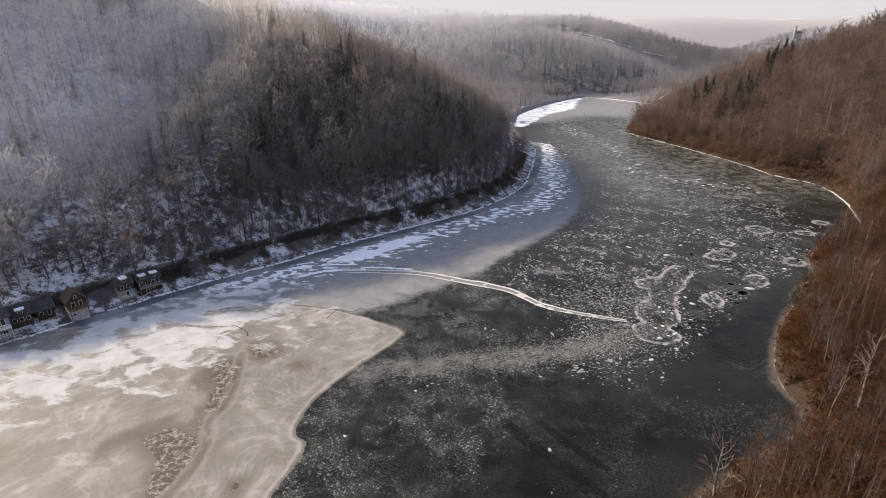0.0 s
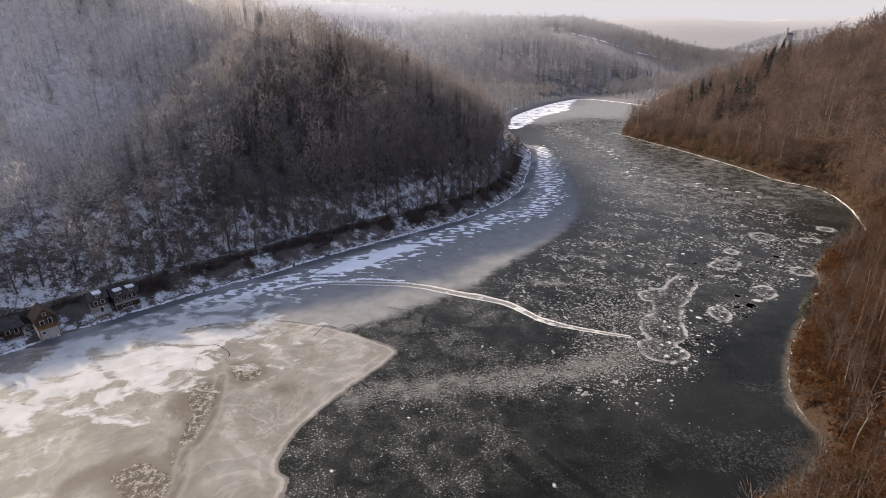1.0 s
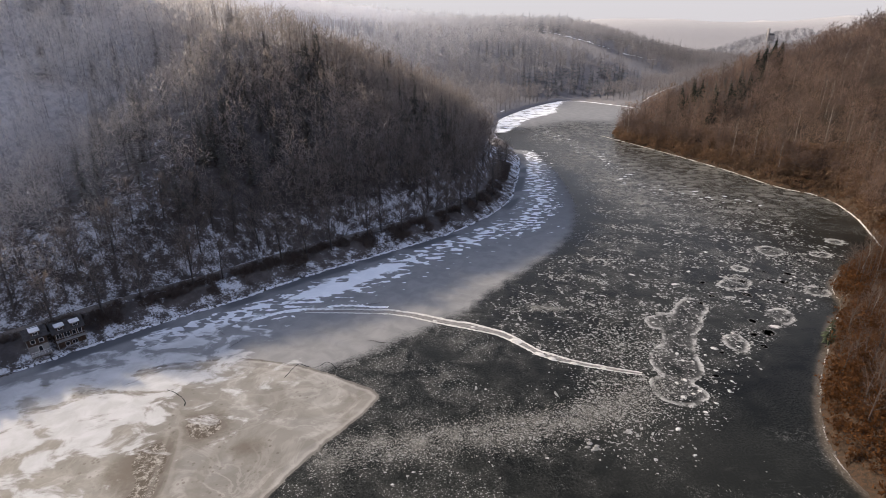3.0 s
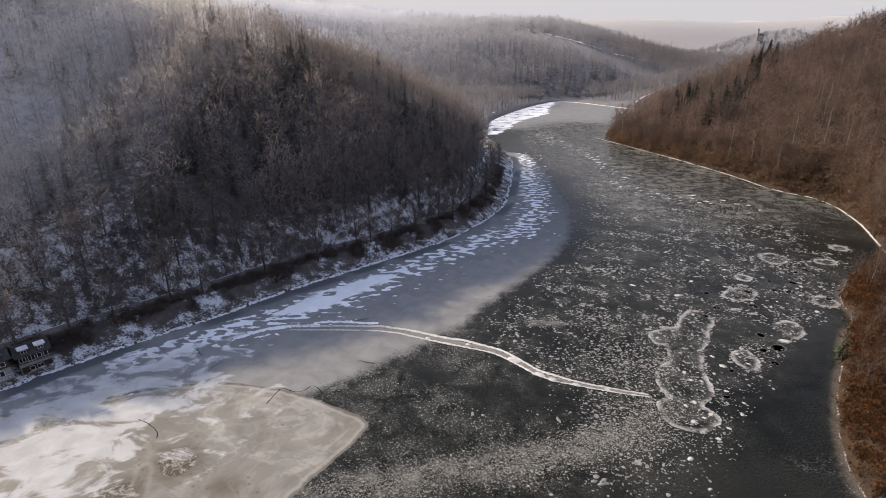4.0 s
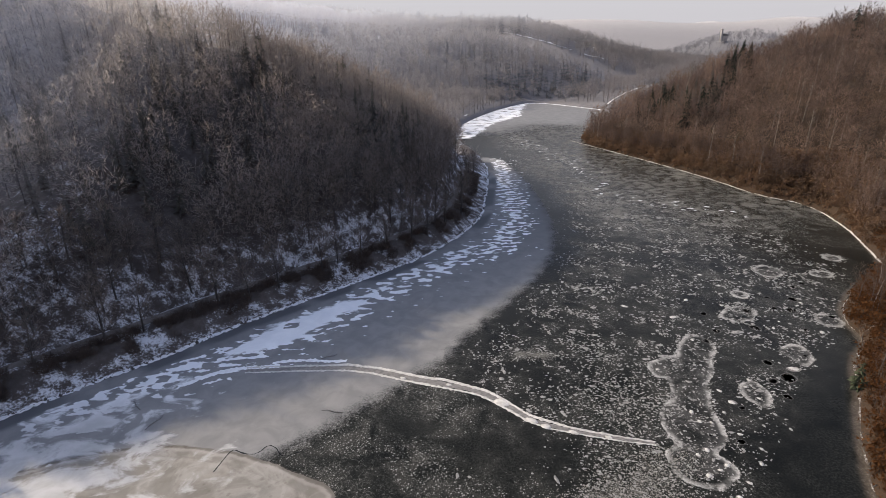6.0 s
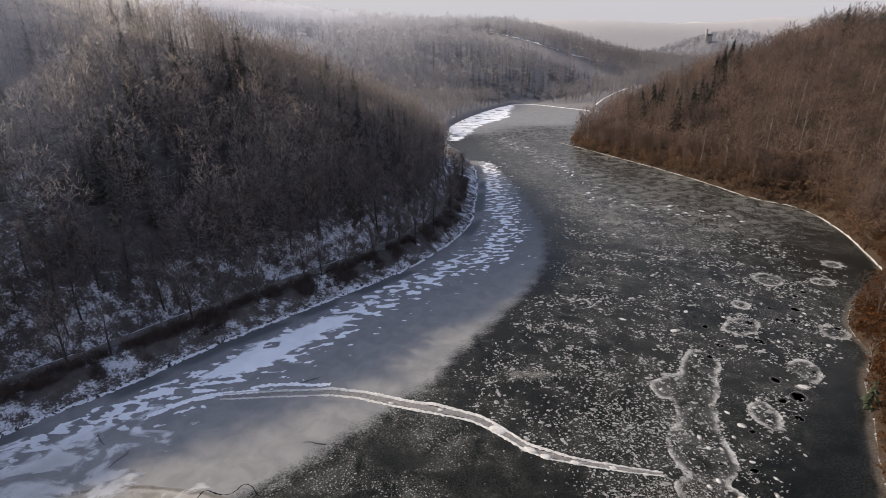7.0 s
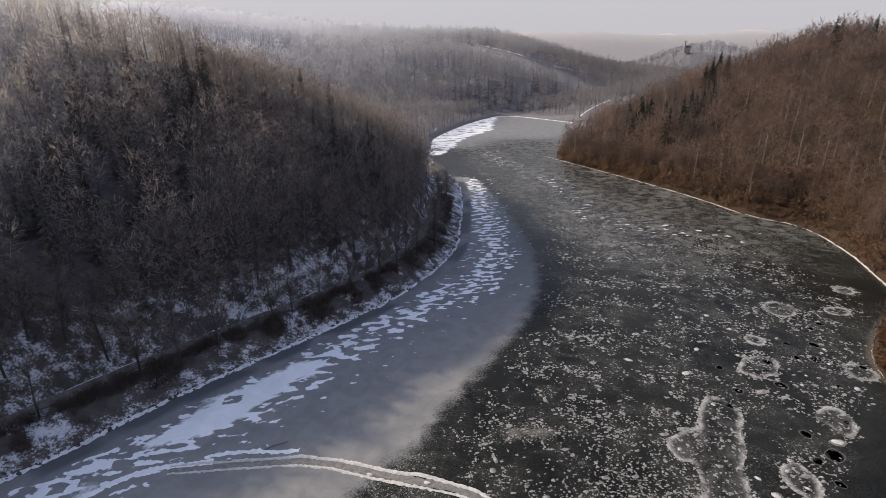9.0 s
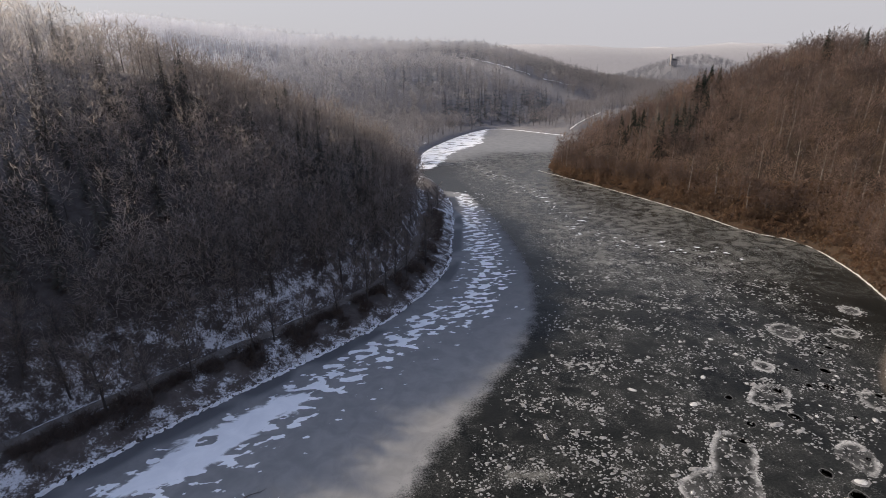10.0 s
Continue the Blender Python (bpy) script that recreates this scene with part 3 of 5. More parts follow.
MELT = [[(-42.7, 99.9), (-43.3, 104.3), (-41.2, 105.6), (-38.1, 104.2), (-36.9, 101.7), (-37.7, 99.3), (-40.1, 98.4)],
        [(-49.3, 96.3), (-47.4, 98.1), (-44.5, 98.2), (-43.2, 94.4), (-42.7, 90.2), (-42.2, 85.5), (-42.6, 81.6), (-44.1, 80.9), (-45.6, 82.3), (-46.0, 85.6), (-45.6, 89.5), (-48.4, 92.8)],
        [(-52.7, 73.1), (-52.5, 75.2), (-50.3, 76.8), (-48.7, 77.0), (-44.8, 75.1), (-42.7, 74.1), (-42.0, 70.6), (-42.1, 67.9), (-43.0, 64.8), (-43.3, 62.9), (-43.8, 60.2), (-45.6, 60.2), (-47.0, 64.4), (-47.7, 68.0), (-48.6, 70.8), (-51.0, 71.4)],
        [(-44.6, 77.3), (-45.0, 78.9), (-44.3, 79.1), (-43.4, 77.6), (-43.3, 76.1)],
        [(-33.3, 61.3), (-33.4, 63.7), (-32.4, 64.2), (-31.9, 62.7), (-32.2, 60.9)]]
STAIN = [[(-57.4, 69.0), (-57.1, 72.6), (-55.0, 73.5), (-53.3, 74.9), (-51.9, 76.5), (-50.3, 78.7), (-50.0, 80.0), (-53.2, 79.1), (-55.4, 76.5), (-58.0, 75.0), (-59.2, 72.7), (-59.1, 69.8)],
         [(-52.6, 92.1), (-51.0, 95.5), (-48.6, 97.2), (-47.6, 89.5), (-47.3, 87.5), (-50.5, 89.6)], [(-33, 96.5), (-30, 98), (-28, 96), (-31, 94.5)]]
clear_ = np.maximum(1.3 - seg_dist(IX, IY, chaikin([(11, 77), (15, 71), (19.5, 65.5), (28, 55)]), False), 0.75 - seg_dist(IX, IY, chaikin([(16.5, 78), (21, 71), (26, 66)]), False))
clear_ = np.maximum(clear_, 1.5 - seg_dist(IX, IY, chaikin([(1.5, 70), (2.5, 64), (2, 58)]), False))
stain = np.full(IX.shape, -30.0)
for r_ in STAIN:
    stain = np.maximum(stain, sdf(IX, IY, chaikin(r_, 1, True)))
melt = np.full(IX.shape, -30.0)
for r_ in MELT:
    melt = np.maximum(melt, sdf(IX, IY, chaikin(r_, 2, True)))
seam = seg_dist(IX, IY, chaikin([(-44.9, 100.9), (-43.5, 95.3), (-42.1, 88.6), (-41.6, 83.9), (-42.6, 80.4), (-43.2, 78.9), (-41.2, 73.5), (-40.9, 68.4), (-41.5, 64.8), (-42.4, 62.0), (-43.2, 59.7)], 2), False)
rdist = seg_dist(IX, IY, chaikin(RIGHT_SHORE), False)
fr = np.maximum(fr, 1.4 * smooth(rdist, 3.5, 0.3) * (0.7 + 0.3 * bumps(IX, IY, 15, 9)))
for nm, v in (("pale", np.clip(pale, -30, 30)), ("sheet", np.clip(sheet, -30, 30)), ("snow", sn), ("frost", fr), ("ring", np.maximum(ring, -30)), ("melt", melt), ("fleck", fleck), ("seam", seam), ("stain", stain), ("clear", clear_), ("shallow", smooth(rdist, 2.8, 0.0) * smooth(IY, 235, 190)), ("deep", np.maximum(0.75 * smooth(IY, 165, 240) * smooth(IY, 400, 350) * smooth(ldist, 7, 24), 0.9 * smooth(ldist, 4.6, 3.0) * smooth(bumps(IX, IY, 24, 27), -0.5, 0.2)))):
    add_attr(me, nm, v)
ice = tagged(new("ice", me), "frozen lake with dark clear ice and pale cloudy ice", "ice", kind="structure")


# ---- trees ----
class Pile:
    """Collects triangles as arrays."""

    def __init__(self):
        self.v, self.f, self.m, self.n = [], [], [], 0

    def add(self, v, f, m):
        self.v.append(np.asarray(v, float))
        self.f.append(np.asarray(f, int) + self.n)
        self.m.append(np.full(len(f), m) if np.isscalar(m) else m)
        self.n += len(v)

    def arrays(self):
        return np.vstack(self.v), np.vstack(self.f), np.concatenate(self.m)


def tube(pile, pts, radii, n, m):
    pts = [np.asarray(p, float) for p in pts]
    rings = []
    for i, p in enumerate(pts):
        d = pts[min(i + 1, len(pts) - 1)] - pts[max(i - 1, 0)]
        d = d / (np.linalg.norm(d) + 1e-9)
        u = np.cross(d, (0.31, 0.95, 0.05))
        u /= np.linalg.norm(u) + 1e-9
        w = np.cross(d, u)
        a = np.arange(n) * 2 * math.pi / n
        rings.append(p + radii[i] * (np.cos(a)[:, None] * u + np.sin(a)[:, None] * w))
    f = []
    for i in range(len(pts) - 1):
        for j in range(n):
            a, b, c, d2 = i * n + j, i * n + (j + 1) % n, (i + 1) * n + (j + 1) % n, (i + 1) * n + j
            f += [(a, b, c), (a, c, d2)]
    pile.add(np.vstack(rings), f, m)


def slivers(pile, r, starts, dirs, length, width, m):
    n = len(starts)
    side = np.cross(dirs, r.normal(size=(n, 3)))
    side /= np.linalg.norm(side, axis=1)[:, None] + 1e-9
    L = (length * r.uniform(0.6, 1.3, n))[:, None]
    v = np.stack([starts - side * width * 0.5, starts + side * width * 0.5, starts + dirs * L + side * r.uniform(-0.2, 0.2, n)[:, None] * L], 1).reshape(-1, 3)
    pile.add(v, np.arange(3 * n).reshape(-1, 3), m)


def bare_tree(seed, h, limbs=16, twigs=200, sides=5, spread=0.26, twig_w=0.11, low=0.35, thick=1.0, puff=0.5, kinks=True):
    """A leafless broadleaf tree: trunk and limbs in slot 0, twigs in slot 1."""
    r = np.random.RandomState(seed)
    p = Pile()
    r0 = (0.011 * h + 0.05) * thick
    lean = r.normal(0, 0.035, 2) * h
    stem = [np.array((lean[0] * t ** 1.5 + r.normal(0, 0.10), lean[1] * t ** 1.5 + r.normal(0, 0.10), h * t)) for t in (0, 0.3, 0.6, 0.9)]
    stem[0][:2] = 0
    stem[0][2] = -0.6
    tube(p, stem, [r0 * 1.25, r0, r0 * 0.65, r0 * 0.18], sides, 0)
    starts, dirs = [], []
    for i in range(limbs):
        t = low + (0.86 - low) * (i + r.uniform(0, 1)) / limbs
        k = t / 0.3
        j = min(int(k), 2)
        base = stem[j] + (stem[j + 1] - stem[j]) * (k - j)
        az, up = r.uniform(0, 6.283), r.uniform(0.5, 1.15)
        L = h * spread * (1.25 - 0.75 * t) * r.uniform(0.75, 1.2)
        d = np.array((math.cos(az) * math.cos(up), math.sin(az) * math.cos(up), math.sin(up)))
        m1 = base + d * L * 0.5
        d2 = d + np.array((r.normal(0, 0.25), r.normal(0, 0.25), 0.25))
        d2 /= np.linalg.norm(d2)
        end = m1 + d2 * L * 0.6
        tube(p, [base, m1, end] if kinks else [base, end], [r0 * 0.34, r0 * 0.2, 0.02] if kinks else [r0 * 0.3, 0.03], 3, 0)
        n = max(int(twigs * (1 - puff)) // limbs, 2)
        s = r.uniform(0.2, 1.0, n)[:, None]
        st = np.where(s < 0.5, base + (m1 - base) * s * 2, m1 + (end - m1) * (s - 0.5) * 2)
        dd = d2 + r.normal(0, 0.62, (n, 3)) + (0, 0, 0.25)
        starts.append(st)
        dirs.append(dd / np.linalg.norm(dd, axis=1)[:, None])
    n = int(twigs * puff)
    if n:
        q = r.normal(size=(n, 3))
        q /= np.linalg.norm(q, axis=1)[:, None]
        q *= r.uniform(0.45, 1.0, n)[:, None] ** 0.6
        mid_h = h * (0.5 + low * 0.5)
        starts.append(q * (h * spread * 0.85, h * spread * 0.85, (h * 0.98 - mid_h) * 0.85) + (lean[0] * 0.5, lean[1] * 0.5, mid_h))
        dd = q * (1, 1, 0.6) + r.normal(0, 0.55, (n, 3)) + (0, 0, 0.45)
        dirs.append(dd / np.linalg.norm(dd, axis=1)[:, None])
    slivers(p, r, np.vstack(starts), np.vstack(dirs), h * 0.085, twig_w, 1)
    return p.arrays()


def conifer(seed, h, whorls=12, blades=7, sides=5, wide=0.17):
    """A spruce: trunk in slot 0, drooping boughs in slot 1."""
    r = np.random.RandomState(seed)
    p = Pile()
    tube(p, [(0, 0, -0.6), (0, 0, h * 0.5), (0, 0, h)], [0.016 * h, 0.010 * h, 0.02], sides, 0)
    for i in range(whorls):
        t = 0.14 + 0.84 * (i / (whorls - 1)) ** 0.92
        reach = h * wide * (1 - t) ** 0.8 + 0.25
        for j in range(blades):
            if r.uniform() < 0.08:
                continue
            az = 6.283 * (j + r.uniform(0, 0.9)) / blades
            L = reach * r.uniform(0.5, 1.3)
            u, w = np.array((math.cos(az), math.sin(az), 0)), np.array((-math.sin(az), math.cos(az), 0))
            b = np.array((0, 0, h * t + r.uniform(-0.55, 0.55)))
            mid_, tip = b + u * L * 0.55 + (0, 0, -0.10 * L), b + u * L + (0, 0, -r.uniform(0.25, 0.5) * L)
            wd = L * r.uniform(0.22, 0.34)
            v = [b, mid_ + w * wd + (0, 0, -0.22 * L), tip, mid_ - w * wd + (0, 0, -0.22 * L), mid_ + (0, 0, 0.06 * L)]
            p.add(v, [(0, 1, 4), (1, 2, 4), (2, 3, 4), (3, 0, 4)], 1)
    return p.arrays()


def plant(name, label, category, variants, places, mats, seed):
    """One object of kind stuff: many trees, each a turned and scaled variant."""
    r = np.random.RandomState(seed)
    V, F, I, n = [], [], [], 0
    for (x, y, z, s), k in zip(places, r.randint(0, len(variants), len(places))):
        v, f, m = variants[k]
        a = r.uniform(0, 6.283)
        c, q = math.cos(a) * s, math.sin(a) * s
        sz = s * r.uniform(0.9, 1.12)
        V.append(np.stack([v[:, 0] * c - v[:, 1] * q + x, v[:, 0] * q + v[:, 1] * c + y, v[:, 2] * sz + z], 1))
        F.append(f + n)
        I.append(m)
        n += len(v)
    me = mesh_from(name, np.vstack(V), np.vstack(F), mats, np.concatenate(I), False)
    return tagged(new(name, me), label, category, kind="stuff")


def scatter(x0, x1, y0, y1, step, seed, keep, smin=0.75, smax=1.2):
    r = np.random.RandomState(seed)
    X, Y = np.meshgrid(np.arange(x0, x1, step), np.arange(y0, y1, step))
    X = (X + r.uniform(-0.48, 0.48, X.shape) * step).ravel()
    Y = (Y + r.uniform(-0.48, 0.48, Y.shape) * step).ravel()
    d = -sdf(X, Y, LAKE)
    ok = keep(X, Y, d, r.uniform(0, 1, X.shape))
    X, Y = X[ok], Y[ok]
    Z = height(X, Y)
    return np.stack([X, Y, Z, r.uniform(smin, smax, len(X))], 1)


BARE = [bare_tree(10 + i, 16, 6, 215, 3, 0.31, 0.165, 0.18, 0.42, 0.75, False) for i in range(6)]
BARE_N = [bare_tree(20 + i, 14, 8, 210, 3, 0.25, 0.075, 0.25, 0.6) for i in range(5)]
BIRCH = [bare_tree(30 + i, 16, 12, 110, spread=0.18, low=0.45) for i in range(3)]
SPRUCE = [conifer(50 + i, 19, 17, 8, 4, 0.15) for i in range(4)]
BARE_F = [bare_tree(70 + i, 17, 3, 105, 3, 0.34, 0.5, 0.15, 0.8, 0.85, False) for i in range(5)]
SPRUCE_F = [conifer(90 + i, 20, 6, 4, 3, 0.19) for i in range(3)]


def spruce_stand(x, y):
    own = 0.75 * np.exp(-((x + 5) / 55) ** 2 - ((y - 235) / 40) ** 2)
    for cx_, cy_, r_ in ((-80, 176, 15), (-64, 186, 12), (-43, 194, 14), (-93, 200, 12), (-60, 226, 12)):
        own = own + 1.2 * np.exp(-((x - cx_) ** 2 + (y - cy_) ** 2) / r_ ** 2)
    return smooth(bumps(x, y, 60, 8) + own, 0.35, 0.8)


def felled(x, y):
    """Snowy gaps that run straight up the slope."""
    a, b = 0.8 * x + 0.6 * y, -0.6 * x + 0.8 * y
    return smooth(bumps(a, b * 0.25, 19, 33), 0.25, 0.7) * smooth(x, -38, -62) * smooth(b, 290, 240)


def on_hill(x, y):
    return is_left(x, y) & (y < np.interp(x, [-400, -120, -40, 57], [505, 428, 363, 338])) & (x > -230) & (y > 90)


pl = scatter(-190, 60, 95, 370, 4.0, 1, lambda x, y, d, u: on_hill(x, y) & (d > 15) & (u > spruce_stand(x, y) * 0.4) & (u < np.maximum(np.interp(d, [15, 28, 44], [0.45, 0.85, 1.0]), 0.95 * smooth(x, -62, -35)) * np.interp(x, [-140, -90, -50], [0.7, 0.8, 1.0]) * (1 - 0.6 * felled(x, y))))
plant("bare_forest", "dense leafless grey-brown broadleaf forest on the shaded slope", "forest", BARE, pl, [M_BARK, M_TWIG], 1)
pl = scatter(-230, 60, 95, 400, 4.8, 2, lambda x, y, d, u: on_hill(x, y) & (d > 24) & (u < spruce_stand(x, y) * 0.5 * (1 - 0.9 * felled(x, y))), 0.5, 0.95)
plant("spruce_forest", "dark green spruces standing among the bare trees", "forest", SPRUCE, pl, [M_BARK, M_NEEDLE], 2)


tall = [(-112, 222), (-108, 231), (-101, 224), (-95, 236), (-90, 226), (-84, 238), (-77, 231), (-72, 243), (-66, 236), (-59, 247), (-52, 240), (-44, 252), (-37, 246), (-30, 258), (-22, 254), (-14, 264), (-6, 262), (4, 268), (12, 266), (20, 273)]
pl = [(x, y, float(height(x, y)), 0.72 + 0.06 * (i % 4)) for i, (x, y) in enumerate(tall)]
plant("spruce_forest", "single taller spruces rising from the bare wood", "forest", SPRUCE, pl, [M_BARK, M_NEEDLE], 12)


def clearing(x, y):
    """A felled strip below the track on the far ridge."""
    t = (x - 165) / 104
    return (x > 135) & (x < 300) & (y < 806 - 142 * t) & (y > 745 - 142 * t)


def across(x, y):
    return ~is_left(x, y) & (y < 470)


pl = scatter(20, 330, 20, 470, 4.5, 3, lambda x, y, d, u: across(x, y) & (y > 195) & (d > 2.0) & (d < 112) & (u < 0.96) & (x < 105 + y * 0.6), 0.5, 1.25)
plant("bare_forest", "leafless russet-brown broadleaf forest on the sunny slope", "forest", BARE, pl, [M_BARK_R, M_TWIG_R], 3)
pl = scatter(20, 240, 20, 200, 3.1, 13, lambda x, y, d, u: across(x, y) & (y < 195) & (d > 6) & (d < 62) & (u < 0.9), 0.6, 1.1)
plant("bare_forest", "leafless brown broadleaf wood on the near bank", "forest", BARE_N, pl, [M_BARK_R, M_TWIG_N], 13)
pl = scatter(20, 330, 20, 470, 13.0, 4, lambda x, y, d, u: across(x, y) & (d > 2) & (d < 130) & (u < np.where(y < 195, 0.6, 0.75)))
plant("birch_wood", "slim pale birches scattered through the forest", "forest", BIRCH, pl, [M_BIRCH, M_TWIG_R], 4)
pl = scatter(150, 330, 250, 470, 5.5, 5, lambda x, y, d, u: across(x, y) & (d > 25) & ((bumps(x, y, 60, 21) > 0.85) | (np.exp(-((x - 182) / 22) ** 2 - ((y - 343) / 13) ** 2) > 0.4) | (np.hypot(x - 243, y - 392) < 9)) & (u < 0.8), 0.4, 0.85)
plant("spruce_forest", "small groups of dark spruces on the brown slope", "forest", SPRUCE, pl, [M_BARK, M_NEEDLE], 5)

pl = scatter(-420, 560, 425, 1010, 8.6, 6, lambda x, y, d, u: (d > 3) & ((y > 478) | (is_left(x, y))) & ~clearing(x, y) & (u > smooth(bumps(x, y, 190, 31), 0.3, 0.6) * 0.9) & (x < y * 0.62) & (x > -y * 0.33))
plant("far_forest", "haze-paled leafless woods on the distant ridge", "forest", BARE_F, pl, [M_BARK_F, M_TWIG_F], 6)
pl = scatter(-420, 560, 560, 1010, 9.0, 7, lambda x, y, d, u: (d > 8) & ((u < smooth(bumps(x, y, 190, 31), 0.3, 0.6)) | ((y > 895) & (y < 930))) & ~clearing(x, y) & (x < y * 0.62) & (x > -y * 0.33))
plant("far_spruce_forest", "haze-paled spruces along the distant ridge", "forest", SPRUCE_F, pl, [M_BARK_F, M_NEEDLE_F], 7)
pl = scatter(420, 1010, 1020, 1250, 13.0, 8, lambda x, y, d, u: (height(x, y) > 8) & (u < 0.85))
plant("castle_wood", "haze-paled woods on the castle hill", "forest", BARE_F, pl, [M_TWIG_C, M_TWIG_C], 8)


# ---- things standing on the land and the ice ----
def part(name, bm, material, parent, label=""):
    """Links a bmesh as one mesh object under a thing."""
    me_ = bpy.data.meshes.new(name)
    bm.to_mesh(me_)
    bm.free()
    me_.materials.append(material)
    ob = new(name, me_)
    ob.parent = parent
    return tagged(ob, label)


def thing(name, m, label, category, group=""):
    ob = new(name)
    ob.matrix_world = m
    return tagged(ob, label, category, group)


def slice_mesh(name, arrays, slot, mats):
    v, f, m = arrays
    f = f[m == slot]
    keep, inv = np.unique(f, return_inverse=True)
    return mesh_from(name, v[keep], inv.reshape(-1, 3), mats, None, slot == 0)


def tree_kind(name, arrays, bark, twig, label, category="tree", group=""):
    ob = tagged(new(name), label, category, group)
    for nm, slot, mat in (("trunk", 0, bark), ("crown", 1, twig)):
        c = new(nm, slice_mesh(nm, arrays, slot, [mat]))
        c.parent = ob
    return ob


def row_of_trees(kinds, spots, seed, smin=0.7, smax=1.05):
    """The first spot of each kind takes the tree itself, the others copies."""
    r = np.random.RandomState(seed)
    used = set()
    for i, (x, y) in enumerate(spots):
        k = i % len(kinds)
        sc = r.uniform(smin, smax)
        m = pose(x, y, float(height(x, y)), r.uniform(-4, 4), r.uniform(-4, 4), r.uniform(0, 360)) @ Matrix.Diagonal((sc, sc, sc * r.uniform(0.9, 1.1), 1))
        if k in used:
            c = copy_thing(kinds[k], m)
            c.matrix_basis = m
        else:
            kinds[k].matrix_basis = m
            used.add(k)


def along(line, step, lo, hi, side, seed, gap=0.0):
    """Spots strung along a shore line, lo to hi metres inland."""
    r = np.random.RandomState(seed)
    p = chaikin(line)
    seg = np.hypot(*np.diff(p, axis=0).T)
    t = np.concatenate([[0], np.cumsum(seg)])
    out = []
    for q in np.arange(step / 2, t[-1], step):
        if r.uniform() < gap:
            continue
        q = min(max(q + r.uniform(-0.4, 0.4) * step, 0), t[-1] - 0.1)
        i = min(np.searchsorted(t, q) - 1, len(seg) - 1)
        u = (p[i + 1] - p[i]) / (seg[i] + 1e-9)
        n = np.array((-u[1], u[0])) * side
        pos = p[i] + u * (q - t[i]) + n * r.uniform(lo, hi)
        out.append((float(pos[0]), float(pos[1])))
    return out


ROAD_SHORE = [(-102, 105.5), (-90, 118), (-76, 131), (-63, 142), (-49, 152), (-35, 165), (-17, 178.5), (2, 192), (16, 204.5), (28, 220), (37, 234), (43, 260), (50, 290)]
KINDS_L = [tree_kind("bare_tree", bare_tree(200 + i, 15, 26, 820, 6, 0.33, 0.11, 0.16, 1.0, 0.35), M_BARK, M_TWIG_S, "leafless grey-brown tree beside the snowy shore road", group="trees along the shore road") for i in range(6)]
row_of_trees(KINDS_L, along(ROAD_SHORE, 2.7, 15.0, 27, 1, 5, 0.10) + along(ROAD_SHORE, 9.0, 5.0, 9.0, 1, 6, 0.25), 7)
NEAR_R = [(129, 165), (110, 148), (107, 136), (97, 130), (89, 119), (83, 113), (72, 99), (66, 87), (67, 77), (54, 68), (38, 60), (20, 46)]
KINDS_R = [tree_kind("bare_tree", bare_tree(230 + i, 11, 16, 400, 6, 0.27, 0.04, 0.2, 0.65), M_BARK_R, M_SHRUB, "leafless russet-brown tree on the sunny bank", group="trees on the sunny bank") for i in range(4)]
row_of_trees(KINDS_R, [p for p in along(NEAR_R, 3.4, 1.0, 9.5, 1, 8)], 9)
KINDS_B = [tree_kind("birch_tree", bare_tree(250 + i, 13, 12, 160, 6, 0.17, 0.04, 0.4, 0.6), M_BIRCH, M_TWIG_R, "slim white-barked leafless birch on the sunny bank", group="birches on the sunny bank") for i in range(3)]
row_of_trees(KINDS_B, along(NEAR_R, 9.0, 2.0, 16, 1, 10), 11)


# ---- bushes and young beeches ----
def bush(seed, h=1.6, stems=26, leaf=False, blade=0.2):
    r = np.random.RandomState(seed)
    p = Pile()
    n = stems
    az, up = r.uniform(0, 6.283, n), r.uniform(0.45, 1.4, n)
    d = np.stack([np.cos(az) * np.cos(up), np.sin(az) * np.cos(up), np.sin(up)], 1)
    slivers(p, r, r.normal(0, 0.25, (n, 3)) * (1, 1, 0), d, h, 0.06, 0)
    st = d * h * r.uniform(0.3, 0.9, n)[:, None]
    d2 = d + r.normal(0, 0.6, (n, 3))
    slivers(p, r, st, d2 / np.linalg.norm(d2, axis=1)[:, None], h * 0.5, 0.06, 0)
    if leaf:
        m = stems * 3
        st = np.vstack([d, d, d]) * h * r.uniform(0.35, 1.0, m)[:, None] + r.normal(0, 0.15, (m, 3))
        dd = r.normal(0, 1, (m, 3))
        slivers(p, r, st, dd / np.linalg.norm(dd, axis=1)[:, None], blade * 1.25, blade * 0.85, 1)
    return p.arrays()


BUSH = [bush(300 + i) for i in range(5)]
BEECH_F = [bush(340 + i, 2.6, 22, True, 0.55) for i in range(4)]
BEECH = [bush(320 + i, 2.0, 16, True, 0.34) for i in range(5)]
spots = along(ROAD_SHORE, 0.15, 3.4, 9.8, 1, 20)
clump = [(x, y) for x, y in spots if bumps(x, y, 13, 17) > -0.15]
plant("bushes", "dark leafless bushes on the bank below the shore road", "bushes", BUSH, [(x, y, float(height(x, y)), 1.25) for x, y in clump], [M_SHRUB], 21)
spots = along([(-130, 78)] + ROAD_SHORE, 0.14, 14.0, 46.0, 1, 22)
plant("undergrowth", "sparse leafless undergrowth on the snowy slope", "bushes", BUSH, [(x, y, float(height(x, y)), 0.75) for x, y in spots if bumps(x, y, 20, 18) > -0.05], [M_SHRUB], 23)
pl = scatter(5, 200, 8, 195, 1.55, 24, lambda x, y, d, u: across(x, y) & (y < 190) & (d > 0.3) & (d < 34) & (u < 0.94), 0.75, 1.75)
